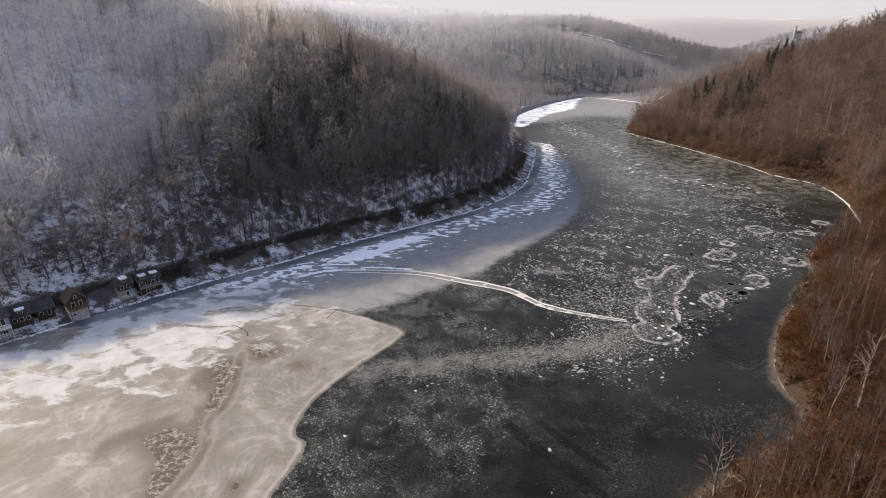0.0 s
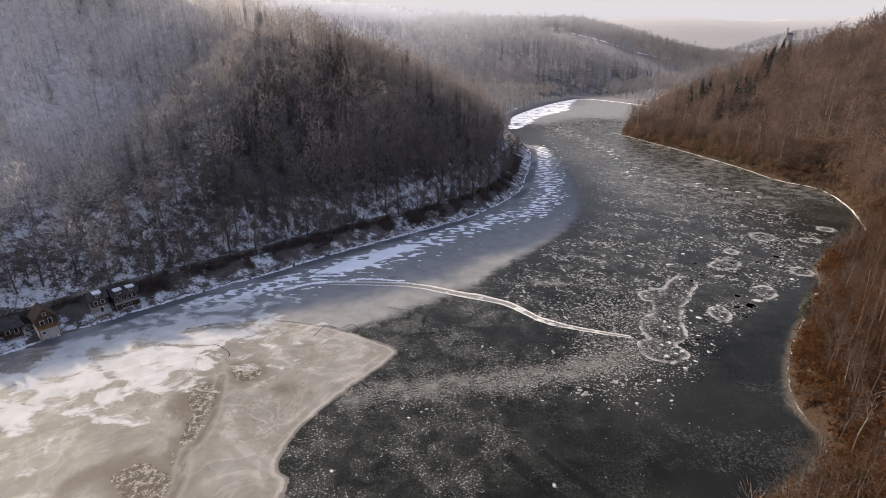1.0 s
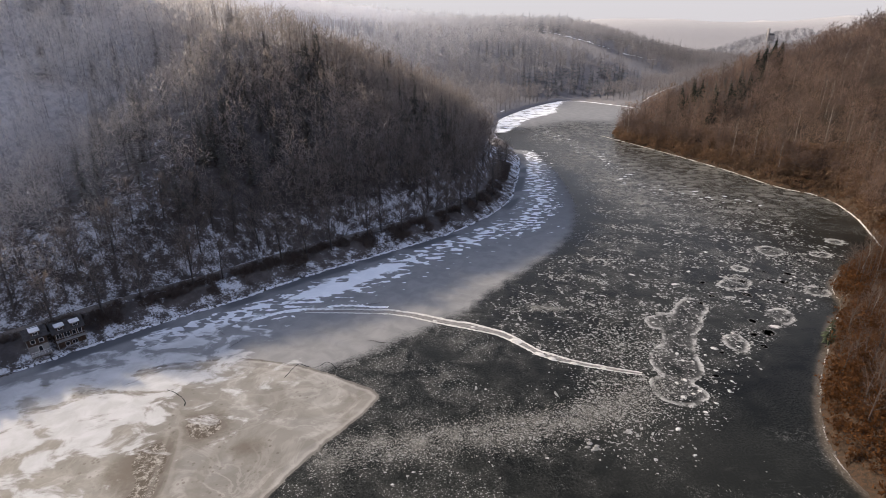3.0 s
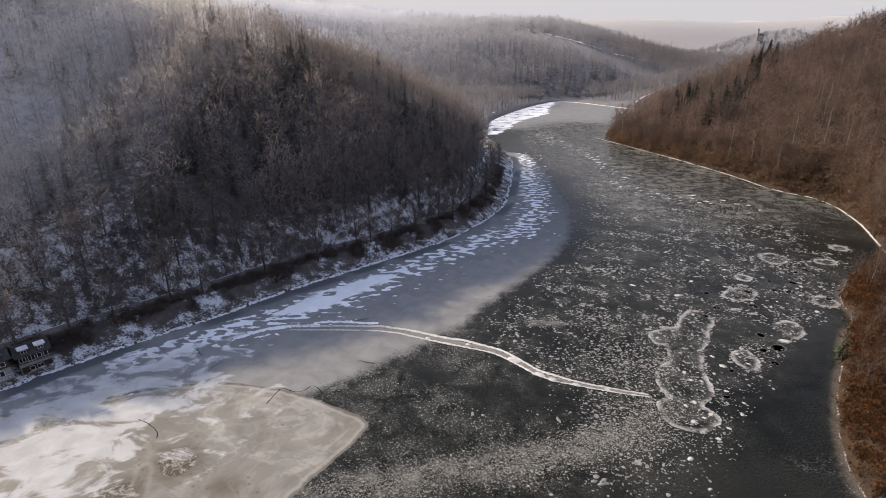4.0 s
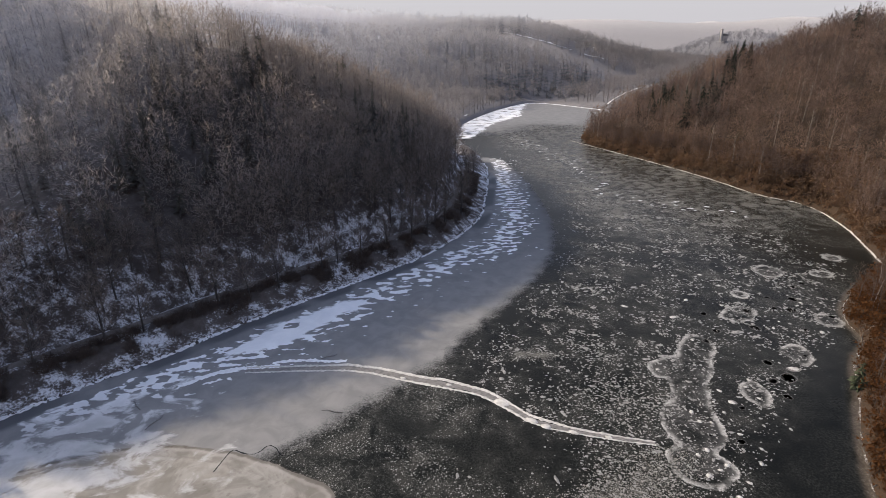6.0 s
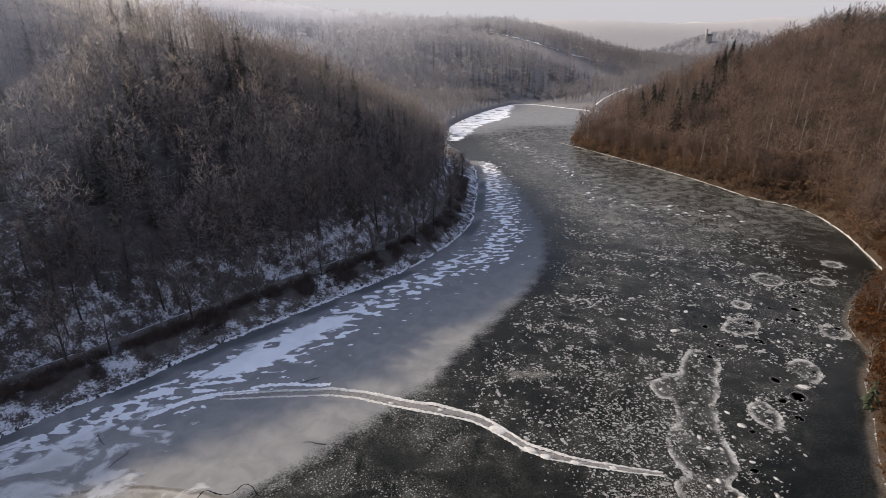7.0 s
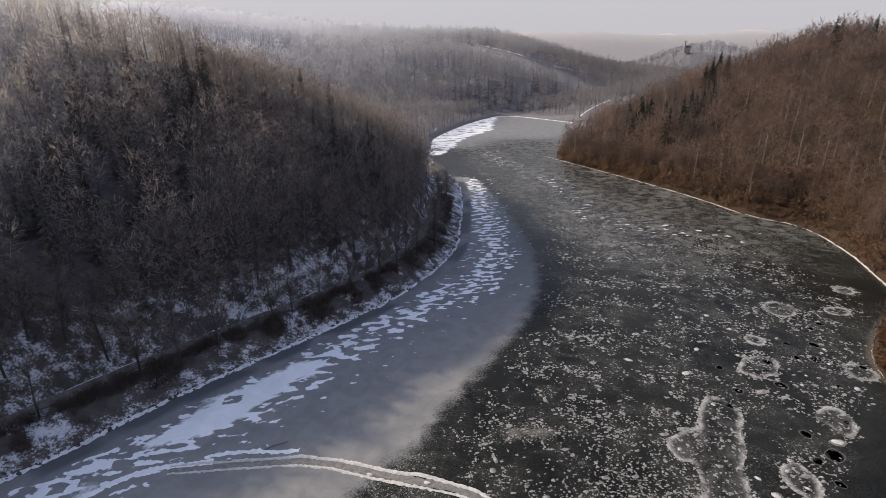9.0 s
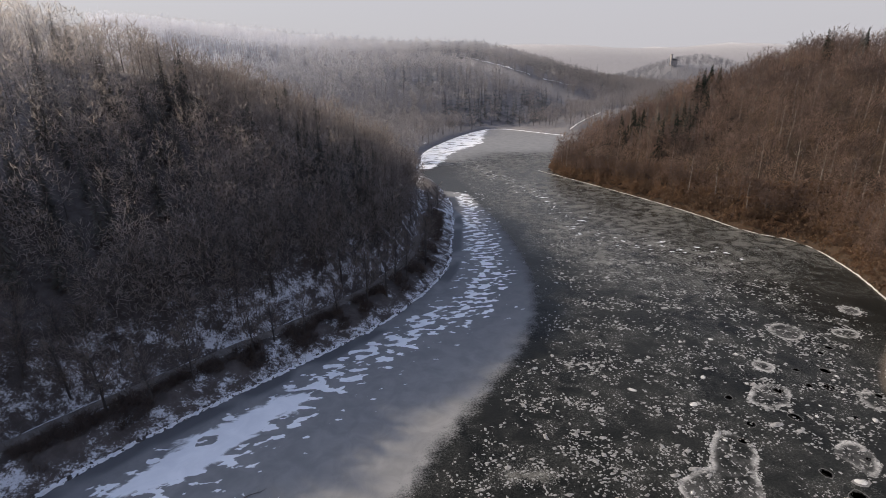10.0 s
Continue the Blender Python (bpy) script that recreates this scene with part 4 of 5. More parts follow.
plant("young_beeches", "rusty-leaved young beeches and brush on the sunny bank", "bushes", BEECH, pl, [M_TWIG_N, M_LEAF], 25)
pl = scatter(110, 250, 185, 420, 1.9, 26, lambda x, y, d, u: across(x, y) & (y >= 188) & (d > -0.1) & (d < 14) & (u < 0.9), 0.7, 1.7)
more = scatter(110, 250, 185, 420, 1.15, 126, lambda x, y, d, u: across(x, y) & (y >= 188) & (d > -0.4) & (d < 4.5), 0.4, 0.85)
pl = np.vstack([pl, more])
plant("young_beeches", "brown brush and young beeches along the far sunny bank", "bushes", BEECH_F, pl, [M_TWIG_R, M_TWIG_O], 27)
pl = scatter(110, 250, 185, 420, 2.5, 28, lambda x, y, d, u: across(x, y) & (y >= 188) & (d > 0.7) & (d < 9) & (u < 0.8), 0.35, 0.75)
plant("bare_forest", "low leafless trees fringing the sunny shore", "forest", BARE, pl, [M_BARK_R, M_TWIG_R], 29)


# ---- strips that follow a line ----
def strip(name, line, offsets, lifts, mat, jitter=0.0, seed=0, step=0.8, ground_z=None, taper=(1.0, 1.0, 1.0)):
    """A ribbon along a line with a cross-section of sideways offsets and heights."""
    r = np.random.RandomState(seed)
    p = chaikin(line, 3)
    t = np.concatenate([[0], np.cumsum(np.hypot(*np.diff(p, axis=0).T))])
    q = np.arange(0, t[-1], step)
    x, y = np.interp(q, t, p[:, 0]), np.interp(q, t, p[:, 1])
    tx, ty = np.gradient(x), np.gradient(y)
    L = np.hypot(tx, ty)
    nx_, ny_ = -ty / L, tx / L
    k = len(offsets)
    drift = np.interp(q, np.arange(0, t[-1] + 6, 3.0), r.normal(0, 1, len(np.arange(0, t[-1] + 6, 3.0)))) * jitter
    V = np.zeros((len(q), k, 3))
    for j, (o, z) in enumerate(zip(offsets, lifts)):
        oo = o * np.interp(q / t[-1], [0.0, 0.5, 1.0], taper) * (1 + 0.25 * drift) + r.normal(0, jitter * 0.35, len(q)) + drift * 0.4
        V[:, j, 0], V[:, j, 1] = x + nx_ * oo, y + ny_ * oo
        V[:, j, 2] = z * r.uniform(0.7, 1.25, len(q)) + (0 if ground_z is None else ground_z(V[:, j, 0], V[:, j, 1]))
    i = (np.arange(len(q) - 1)[:, None] * k + np.arange(k - 1)).ravel()
    return mesh_from(name, V.reshape(-1, 3), np.stack([i, i + k, i + k + 1, i + 1], 1), [mat])


rl = chaikin(ROAD_SHORE, 2)
rt = np.concatenate([[0], np.cumsum(np.hypot(*np.diff(rl, axis=0).T))])
rq = np.arange(0, rt[-1], 3.0)
rx_, ry_ = np.interp(rq, rt, rl[:, 0]), np.interp(rq, rt, rl[:, 1])
rdx, rdy = np.gradient(rx_), np.gradient(ry_)
rln = np.hypot(rdx, rdy)
win_ = np.ones(9) / 9
ROAD = np.stack([np.convolve(np.pad(rx_ - rdy / rln * 11.8, 4, mode="edge"), win_, "valid"), np.convolve(np.pad(ry_ + rdx / rln * 11.8, 4, mode="edge"), win_, "valid")], 1)
road = new("road", strip("road", ROAD, [-1.5, -0.7, 0.7, 1.5], [0.14, 0.18, 0.18, 0.14], M_ROAD, 0.05, 3, 1.0, height))
tagged(road, "narrow wet gravel road along the foot of the hill", "road", kind="structure")
verge = new("verge", strip("verge", ROAD, [1.6, 1.68, 1.8, 1.95], [0.05, 0.10, 0.10, 0.03], M_SNOW, 0.22, 4, 0.9, height))
tagged(verge, "low bank of snow beside the road", "snow", kind="structure")
track = new("track", strip("track", [(169, 821), (197, 787), (225, 744), (245, 727)], [-1.3, 0, 1.3], [0.2, 0.3, 0.2], M_SNOW, 1.1, 5, 3.0, height))
tagged(track, "snow-covered forest track across the distant ridge", "track", kind="structure")
for nm, line, w in (("track", [(257, 717), (276, 711), (295, 704)], 0.9), ("track", [(263, 810), (280, 800), (297, 790), (309, 770)], 1.0), ("lane", [(212, 531), (222, 537), (234, 543), (253, 551)], 0.7)):
    track = new(nm, strip(nm, line, [-w, 0, w], [0.4, 0.5, 0.4], M_SNOW, 0.8, 9, 2.0, height))
    tagged(track, "broken stretch of snow-covered track among haze-paled woods", "track", kind="structure")

# white frozen edge along the sunny shore
R_EDGE = [(125, 382), (145, 321), (157, 277), (160, 247), (172, 233), (164, 205), (156, 189), (147, 172), (124, 160), (110, 148), (107, 136), (97, 130), (89, 119), (83, 113), (72, 99), (66, 87), (67, 77), (54, 68), (38, 60), (18, 44)]
edge = new("shore_ice", strip("shore_ice", R_EDGE[:8], [-1.3, -1.15, -0.95, -0.75], [0.02, 0.10, 0.13, 0.10], M_OLD, 0.34, 6, 0.7, None, (0.5, 1.0, 1.0)))
tagged(edge, "white ice edge along the sunny shore", "ice", kind="structure")
far_edge = new("shore_ice", strip("shore_ice", [(128, 562), (150, 586), (166, 583), (182, 560), (204, 522)], [-0.9, -0.4, 0.4, 0.9], [0.02, 0.2, 0.25, 0.15], M_SNOW, 0.6, 7, 2.0))
tagged(far_edge, "snowy rim at the far end of the lake", "ice", kind="structure")
L_EDGE = [(-102, 105.5), (-90, 118), (-76, 131), (-63, 142), (-49, 152), (-35, 165), (-17, 178.5), (2, 192), (16, 204.5), (28, 220), (37, 234), (44, 260), (53, 298), (57, 328)]
edge = new("shore_ice", strip("shore_ice", L_EDGE, [-0.3, -0.1, 0.2, 0.6], [0.02, 0.12, 0.2, 0.22], M_SNOW, 0.55, 8, 0.5))
tagged(edge, "snow-covered ice edge along the shaded shore", "ice", kind="structure")


# ---- frost on the ice ----
def lumps(name, label, pts, radii, mat, sides=6, seed=0, tall=0.35):
    r = np.random.RandomState(seed)
    n = len(pts)
    a = (np.arange(sides) * 2 * math.pi / sides)[None, :] + r.uniform(0, 6, (n, 1))
    rr = radii[:, None] * r.uniform(0.6, 1.3, (n, sides))
    st = r.uniform(0.7, 1.5, (n, 1))
    V = np.zeros((n, sides + 1, 3))
    V[:, :sides, 0], V[:, :sides, 1] = pts[:, :1] + np.cos(a) * rr * st, pts[:, 1:2] + np.sin(a) * rr / st
    V[:, :sides, 2] = 0.012
    V[:, sides, :2] = pts[:, :2]
    V[:, sides, 2] = 0.02 + radii * tall
    i = np.arange(n)[:, None] * (sides + 1)
    j = np.arange(sides)[None, :]
    F = np.stack([i + j, i + (j + 1) % sides, i + sides + 0 * j], 2).reshape(-1, 3)
    return tagged(new(name, mesh_from(name, V.reshape(-1, 3), F, [mat], None, False)), label, "frost", kind="stuff")


fr_rng = np.random.RandomState(40)
c = np.stack([fr_rng.uniform(-25, 150, 260000), fr_rng.uniform(78, 270, 260000)], 1)
inside_f = smooth(sdf(c[:, 0], c[:, 1], FROSTY), -4, 7)
calm_f = smooth(sdf(c[:, 0], c[:, 1], calm), -4, 4)
near_ring = np.full(len(c), -99.0)
zone = (c[:, 0] > 40) & (c[:, 0] < 145) & (c[:, 1] > 98) & (c[:, 1] < 190)
near_ring[zone] = ring_field(c[zone, 0], c[zone, 1])
near_ring = np.where(near_ring > 0, np.minimum(near_ring, 0.75), -near_ring)
dens = inside_f * (1 - 0.93 * calm_f) * np.clip(0.42 + 1.0 * bumps(c[:, 0], c[:, 1], 17, 41) + 0.8 * bumps(c[:, 0], c[:, 1], 5, 42), 0.02, 1.6)
dens *= np.interp(c[:, 1], [80, 95, 130, 200, 270], [0.5, 0.9, 0.8, 0.55, 0.3])
dens *= np.interp(c[:, 0], [-20, 5, 35, 50, 62, 90], [0.25, 0.35, 0.7, 0.9, 0.5, 0.6])
thick_ = np.maximum(np.exp(-((c[:, 0] - 37) / 14) ** 2 - ((c[:, 1] - 106) / 9) ** 2), 0.6 * np.exp(-((c[:, 0] - 44) / 9) ** 2 - ((c[:, 1] - 122) / 14) ** 2))
dens = np.maximum(dens, 1.9 * thick_ * inside_f)
dens = np.maximum(dens, 0.8 * smooth(near_ring, 1.2, 0.2))
open_ = np.array([(73.3, 140.1), (84.6, 141.6), (80, 136), (69.5, 128.4), (64.3, 120.4), (59.7, 115.0), (60.5, 118.2), (63.1, 126.9), (69.1, 134.7)])
dens *= 1 - 0.85 * smooth(sdf(c[:, 0], c[:, 1], open_), -0.6, 0.8)
EDGE = np.array([(135, 160), (112, 146), (93.5, 134.9), (79.7, 123.7), (69.6, 114.2), (61.5, 106.7), (55.7, 99.6), (51.4, 94.7), (40, 84), (0, 60), (80, 60), (160, 130)])
dens *= 1 - smooth(sdf(c[:, 0], c[:, 1], EDGE), -1.5, 1.5)
gritty = np.array([(-25, 90), (-8, 122), (0, 136), (14, 131), (25, 119), (33, 115), (29, 106), (20, 101), (0, 100)])
dens *= 1 - 0.88 * smooth(sdf(c[:, 0], c[:, 1], gritty), -2, 2)
keep = fr_rng.uniform(0, 1, len(c)) < dens * 0.62
pts = c[keep]
rad = np.exp(fr_rng.normal(-2.05, 0.48, len(pts))) * np.interp(pts[:, 1], [85, 110, 150, 260], [0.75, 0.95, 1.3, 1.5]) * (1 - 0.25 * np.minimum(thick_[keep], 1))
lumps("frost_flowers", "thousands of small white frost clumps scattered on dark ice", pts, rad, M_FROST, 7, 43, 0.22)
c = np.stack([fr_rng.uniform(-25, 60, 110000), fr_rng.uniform(58, 112, 110000)], 1)
sw = seg_dist(c[:, 0], c[:, 1], chaikin([(-17, 94), (-2, 95.5), (10, 97.5), (25, 99), (38, 104), (46, 110)]), False)
ok = (fr_rng.uniform(0, 1, len(c)) < np.maximum(0.95 * smooth(sw, 7.5, 0), 0.004)) & (sdf(c[:, 0], c[:, 1], SHEET) < -1) & (sdf(c[:, 0], c[:, 1], LAKE) > 8)
lumps("frost_crust", "fine granular frost crust lying in a pale sweep", c[ok], np.exp(fr_rng.normal(-2.9, 0.45, ok.sum())), M_CRUST, 5, 44)


rim_ = np.array(along(R_EDGE[7:], 0.06, -0.5, 0.1, 1, 47))
rim_ = rim_[bumps(rim_[:, 0], rim_[:, 1], 7, 48) > -0.05]
lumps("shore_ice", "broken white ice rim along the sunny shore", rim_, np.exp(np.random.RandomState(49).normal(-2.85, 0.4, len(rim_))), M_OLD, 6, 49, 0.5)


# ---- single features on the ice ----
def blob(r, sides, rx, ry, z0, z1, inset=0.55):
    """A low irregular mound."""
    bm = bmesh.new()
    k = r.uniform(0.45, 1.5, sides)
    k = (k + np.roll(k, 1) + np.roll(k, 2)) / 3
    rows = []
    for q, z in ((1.0, z0), (0.86, z0 + (z1 - z0) * 0.7), (inset, z1)):
        rows.append([bm.verts.new((rx * q * k[i] * math.cos(6.2832 * i / sides), ry * q * k[i] * math.sin(6.2832 * i / sides), z)) for i in range(sides)])
    for a, b in zip(rows, rows[1:]):
        for i in range(sides):
            bm.faces.new((a[i], a[(i + 1) % sides], b[(i + 1) % sides], b[i]))
    bm.faces.new(rows[-1])
    for f in bm.faces:
        f.smooth = True
    return bm


def collar(r, sides, rx, ry, w, h):
    """A rough ring of rime round a hole."""
    bm = bmesh.new()
    rows = []
    k = r.uniform(0.85, 1.15, sides)
    k = (k + np.roll(k, 1) + np.roll(k, 2)) / 3
    for q, z in ((1.0, 0.014), (1.0 + w * 0.4, h), (1.0 + w, 0.012)):
        kk = k * r.uniform(0.95, 1.05, sides)
        rows.append([bm.verts.new((rx * q * kk[i] * math.cos(6.2832 * i / sides), ry * q * kk[i] * math.sin(6.2832 * i / sides), z)) for i in range(sides)])
    for a, b in zip(rows, rows[1:]):
        for i in range(sides):
            bm.faces.new((a[i], b[i], b[(i + 1) % sides], a[(i + 1) % sides]))
    return bm


def snow_mound(x, y, rx, ry, turn, seed):
    r = np.random.RandomState(seed)
    ob = thing("snow_mound", pose(x, y, 0, 0, 0, turn), "small flat white snow mound frozen onto dark ice", "snow mound", "snow mounds on the ice")
    part("cap", blob(r, 14, rx, ry, 0.02, 0.08, 0.8), M_OLD, ob)
    part("skirt", blob(r, 14, rx * 1.35, ry * 1.35, 0.008, 0.03, 0.8), M_ICEGREY, ob, "grey slush skirt")
    return ob


def melt_hole(x, y, rx, ry, seed):
    r = np.random.RandomState(seed)
    ob = thing("melt_hole", pose(x, y, 0, 0, 0, r.uniform(0, 180)), "refrozen dark melt hole with a rime collar", "melt hole", "melt holes in the ice")
    part("dark_ice", blob(r, 26, rx, ry, 0.006, 0.014, 0.9), M_WET, ob, "black glossy new ice")
    part("collar", collar(r, 26, rx * 1.02, ry * 1.02, 0.16, 0.03), M_RIME, ob, "grey rime collar")
    return ob


MOUNDS = [(82.8, 129.5, 1.3), (99.8, 141.8, 0.8), (71.4, 127.2, 0.6), (69.5, 121.5, 0.5), (73.6, 123.1, 0.4), (60.4, 121.8, 0.4), (60.5, 118.7, 0.5), (63.5, 124.8, 0.6), (63.7, 121.3, 0.8),
          (54.7, 117.0, 0.6), (54.7, 119.6, 0.6), (52.0, 110.3, 0.6), (49.9, 109.4, 0.55), (51.6, 105.8, 0.5), (53.2, 106.6, 0.6), (49.1, 105.0, 0.6), (56.7, 116.4, 0.4), (54.4, 102.8, 0.5),
          (51.2, 100.4, 0.5), (44.0, 96.3, 0.6), (58.9, 106.1, 0.5), (61.1, 109.2, 0.4), (59.8, 113.0, 0.5), (69.2, 125.3, 0.5), (55.1, 133.2, 0.5), (68.5, 142.9, 0.5)]
MOUNDS += [(60.4, 160.5, 0.9), (69.7, 153.4, 1.0), (77.6, 161.4, 0.8), (84.9, 157.4, 0.6), (105.6, 155.8, 0.6), (103.7, 154.6, 0.5), (101.8, 150.6, 0.5), (90.1, 145.1, 0.5), (93.5, 147.8, 0.4),
           (90.0, 175.6, 0.7), (91.1, 168.2, 0.7), (82.0, 176.2, 0.6), (17.5, 70.2, 0.42), (-17.6, 74.2, 0.38), (-5.8, 86.7, 0.32), (44, 90, 0.38)]
for i, (x, y, rx) in enumerate(MOUNDS):
    snow_mound(x, y, rx * 0.8, rx * 0.56, 40 * i, 60 + i)
HOLES = [(77.9, 153.9, 0.8), (76.3, 145.8, 0.95), (71.5, 142.0, 0.9), (85.9, 145.8, 1.2), (89.4, 153.8, 1.1), (97.0, 154.0, 0.8), (110.1, 164.4, 0.8), (114.3, 166.1, 0.9), (99.2, 159.7, 0.7),
         (105.0, 158.0, 1.1), (100.5, 152.6, 1.5), (79.2, 132.3, 1.0), (107.8, 147.9, 0.9), (96.9, 143.2, 0.7), (88.9, 133.6, 0.5), (64.6, 119.4, 0.6), (58.8, 111.2, 0.7), (75.9, 126.2, 0.9),
         (79.7, 126.8, 1.6), (75.2, 121.2, 0.8), (54.6, 113.4, 0.4)]
for i, (x, y, rx) in enumerate(HOLES):
    melt_hole(x, y, rx, rx * 0.8, 90 + i)
r_ = np.random.RandomState(120)
ob = thing("snow_mound", pose(28.1, 92.9, 0, 0, 0, 10), "broken patch of white frost chunks on dark ice", "snow mound", "snow mounds on the ice")
for i in range(9):
    bm = blob(r_, 9, r_.uniform(0.3, 0.65), r_.uniform(0.25, 0.45), 0.01, 0.10)
    bmesh.ops.translate(bm, verts=bm.verts, vec=(r_.normal(0, 0.8), r_.normal(0, 0.5), 0))
    part("chunk", bm, M_FROST, ob)

# refrozen lead: two snowy lips with slush between them
LEAD = [(-30, 144.6), (-19, 143.8), (-6, 142.3), (3.4, 137.4), (14, 132.8), (18.4, 130), (22.3, 125.2), (25.6, 120.6), (34, 116.5), (44.5, 112.6)]
lead = thing("ice_lead", pose(0, 0, 0), "refrozen crack across the lake with snowy raised lips", "ice crack")
for nm, off, lift, mat, sd in (("lip", [1.55, 1.35, 1.0, 0.75], [0.01, 0.16, 0.15, 0.02], M_OLD, 31), ("slush", [0.75, 0.3, -0.4, -0.8], [0.02, 0.035, 0.03, 0.02], M_ICEGREY, 32), ("lip", [-0.8, -0.95, -1.2, -1.4], [0.02, 0.08, 0.09, 0.01], M_OLD, 33)):
    o_ = new(nm, strip(nm, LEAD, off, lift, mat, 0.24, sd, 0.4, None, (0.75, 1.05, 0.35)))
    o_.parent = lead
for i, (x, y, rx) in enumerate([(2.5, 137.4, 0.5), (11.5, 133.8, 0.5), (20.6, 127.0, 1.2), (25.0, 121.2, 0.9), (27.2, 119.3, 0.8), (31.5, 117.3, 0.6), (37, 115.3, 0.5)]):
    o_ = thing("snow_mound", pose(x, y, 0.05, 0, 0, -35), "snow mound lying in the refrozen crack", "snow mound", "snow mounds in the crack")
    part("cap", blob(np.random.RandomState(140 + i), 12, rx * 1.35, rx * 0.75, 0.0, 0.15), M_OLD, o_)
# thin snow streaks at the shaded end of the lead
streak = new("snow_streak", strip("snow_streak", [(-41.5, 141), (-37, 144.5), (-31, 145.8), (-23, 145.2)], [-0.7, -0.3, 0.3, 0.6], [0.01, 0.09, 0.09, 0.01], M_SNOW, 0.4, 34, 0.5))
tagged(streak, "thin drifted snow streak on pale ice", "snow streak", "snow streaks")
streak = new("snow_streak", strip("snow_streak", [(-24, 147.2), (-16, 146.6), (-9, 145.0)], [-0.5, -0.2, 0.2, 0.5], [0.01, 0.07, 0.07, 0.01], M_SNOW, 0.5, 35, 0.5))
tagged(streak, "thin drifted snow streak on pale ice", "snow streak", "snow streaks")
# open cracks at the edge of the pale sheet
for i, ln in enumerate([[(-29, 116.1), (-28, 119), (-27.1, 121.2), (-25, 119.6), (-22.7, 119.2), (-21.5, 121.4), (-19.8, 120.5), (-18.6, 118), (-16.5, 118.6), (-13.6, 119.8)], [(-51.5, 113.4), (-49.5, 112.4), (-46.2, 109.5), (-46, 108)]]):
    o_ = new("ice_crack", strip("ice_crack", ln, [-0.07, 0, 0.07], [0.012, 0.016, 0.012], M_WET, 0.10, 36 + i, 0.4))
    tagged(o_, "narrow dark wet crack winding through pale ice", "ice crack", "open cracks")


# ---- cabins on the shaded shore ----
def box(x0, x1, y0, y1, z0, z1, bev=0.0):
    bm = bmesh.new()
    bmesh.ops.create_cube(bm, size=1.0)
    for v in bm.verts:
        v.co = ((x0 + x1) / 2 + v.co.x * (x1 - x0), (y0 + y1) / 2 + v.co.y * (y1 - y0), (z0 + z1) / 2 + v.co.z * (z1 - z0))
    if bev:
        bmesh.ops.bevel(bm, geom=bm.edges[:], offset=bev, segments=1, affect="EDGES")
    return bm


def gable(w, d, z0, rise, over, thick, along_y=True):
    """Two roof slopes of real thickness, ridge along y (or x)."""
    bm = bmesh.new()
    hw, hd = w / 2 + over, d / 2 + over
    drop = rise * over / (w / 2)
    prof = [(-hw, z0 - drop), (0, z0 + rise), (hw, z0 - drop), (hw, z0 - drop + thick), (0, z0 + rise + thick), (-hw, z0 - drop + thick)]
    ends = [[bm.verts.new((px, s_ * hd, pz) if along_y else (s_ * hd, px, pz)) for px, pz in prof] for s_ in (-1, 1)]
    for i in range(6):
        j = (i + 1) % 6
        bm.faces.new((ends[0][i], ends[0][j], ends[1][j], ends[1][i]))
    bm.faces.new((ends[0][0], ends[0][5], ends[0][4], ends[0][1]))
    bm.faces.new((ends[0][1], ends[0][4], ends[0][3], ends[0][2]))
    bm.faces.new((ends[1][0], ends[1][1], ends[1][4], ends[1][5]))
    bm.faces.new((ends[1][1], ends[1][2], ends[1][3], ends[1][4]))
    bmesh.ops.recalc_face_normals(bm, faces=bm.faces[:])
    return bm


def gable_wall(w, y0, y1, z0, rise, along_y=True):
    bm = bmesh.new()
    a = [bm.verts.new((px, y, pz) if along_y else (y, px, pz)) for y in (y0, y1) for px, pz in ((-w / 2, z0), (w / 2, z0), (0, z0 + rise))]
    for q in ((0, 1, 2), (5, 4, 3), (0, 3, 4, 1), (1, 4, 5, 2), (2, 5, 3, 0)):
        bm.faces.new([a[i] for i in q])
    bmesh.ops.recalc_face_normals(bm, faces=bm.faces[:])
    return bm


def cabin_window(parent, x, z, w, h, y, frame_mat):
    win = part("window", box(x - w / 2, x + w / 2, y - 0.05, y + 0.03, z, z + h), frame_mat, parent, "white-framed window")
    n = 2 if w > 0.9 else 1
    for i in range(n):
        a = x - w / 2 + 0.07 + i * (w - 0.07) / n
        pane = part("pane", box(a, a + (w - 0.14) / n - 0.03, y - 0.075, y - 0.045, z + 0.08, z + h - 0.08), M_GLASS, win)
    return win


def cabin_rail(parent, x0, x1, y, z, mat, h=0.95, gap=0.55):
    rail = part("railing", box(x0, x1, y - 0.04, y + 0.04, z + h - 0.08, z + h), mat, parent, "balcony railing")
    n = max(2, int((x1 - x0) / gap))
    for i in range(n + 1):
        x = x0 + (x1 - x0) * i / n
        part("baluster", box(x - 0.035, x + 0.035, y - 0.03, y + 0.03, z, z + h - 0.08), mat, rail)
    part("rail", box(x0, x1, y - 0.03, y + 0.03, z + h * 0.45, z + h * 0.45 + 0.07), mat, rail)


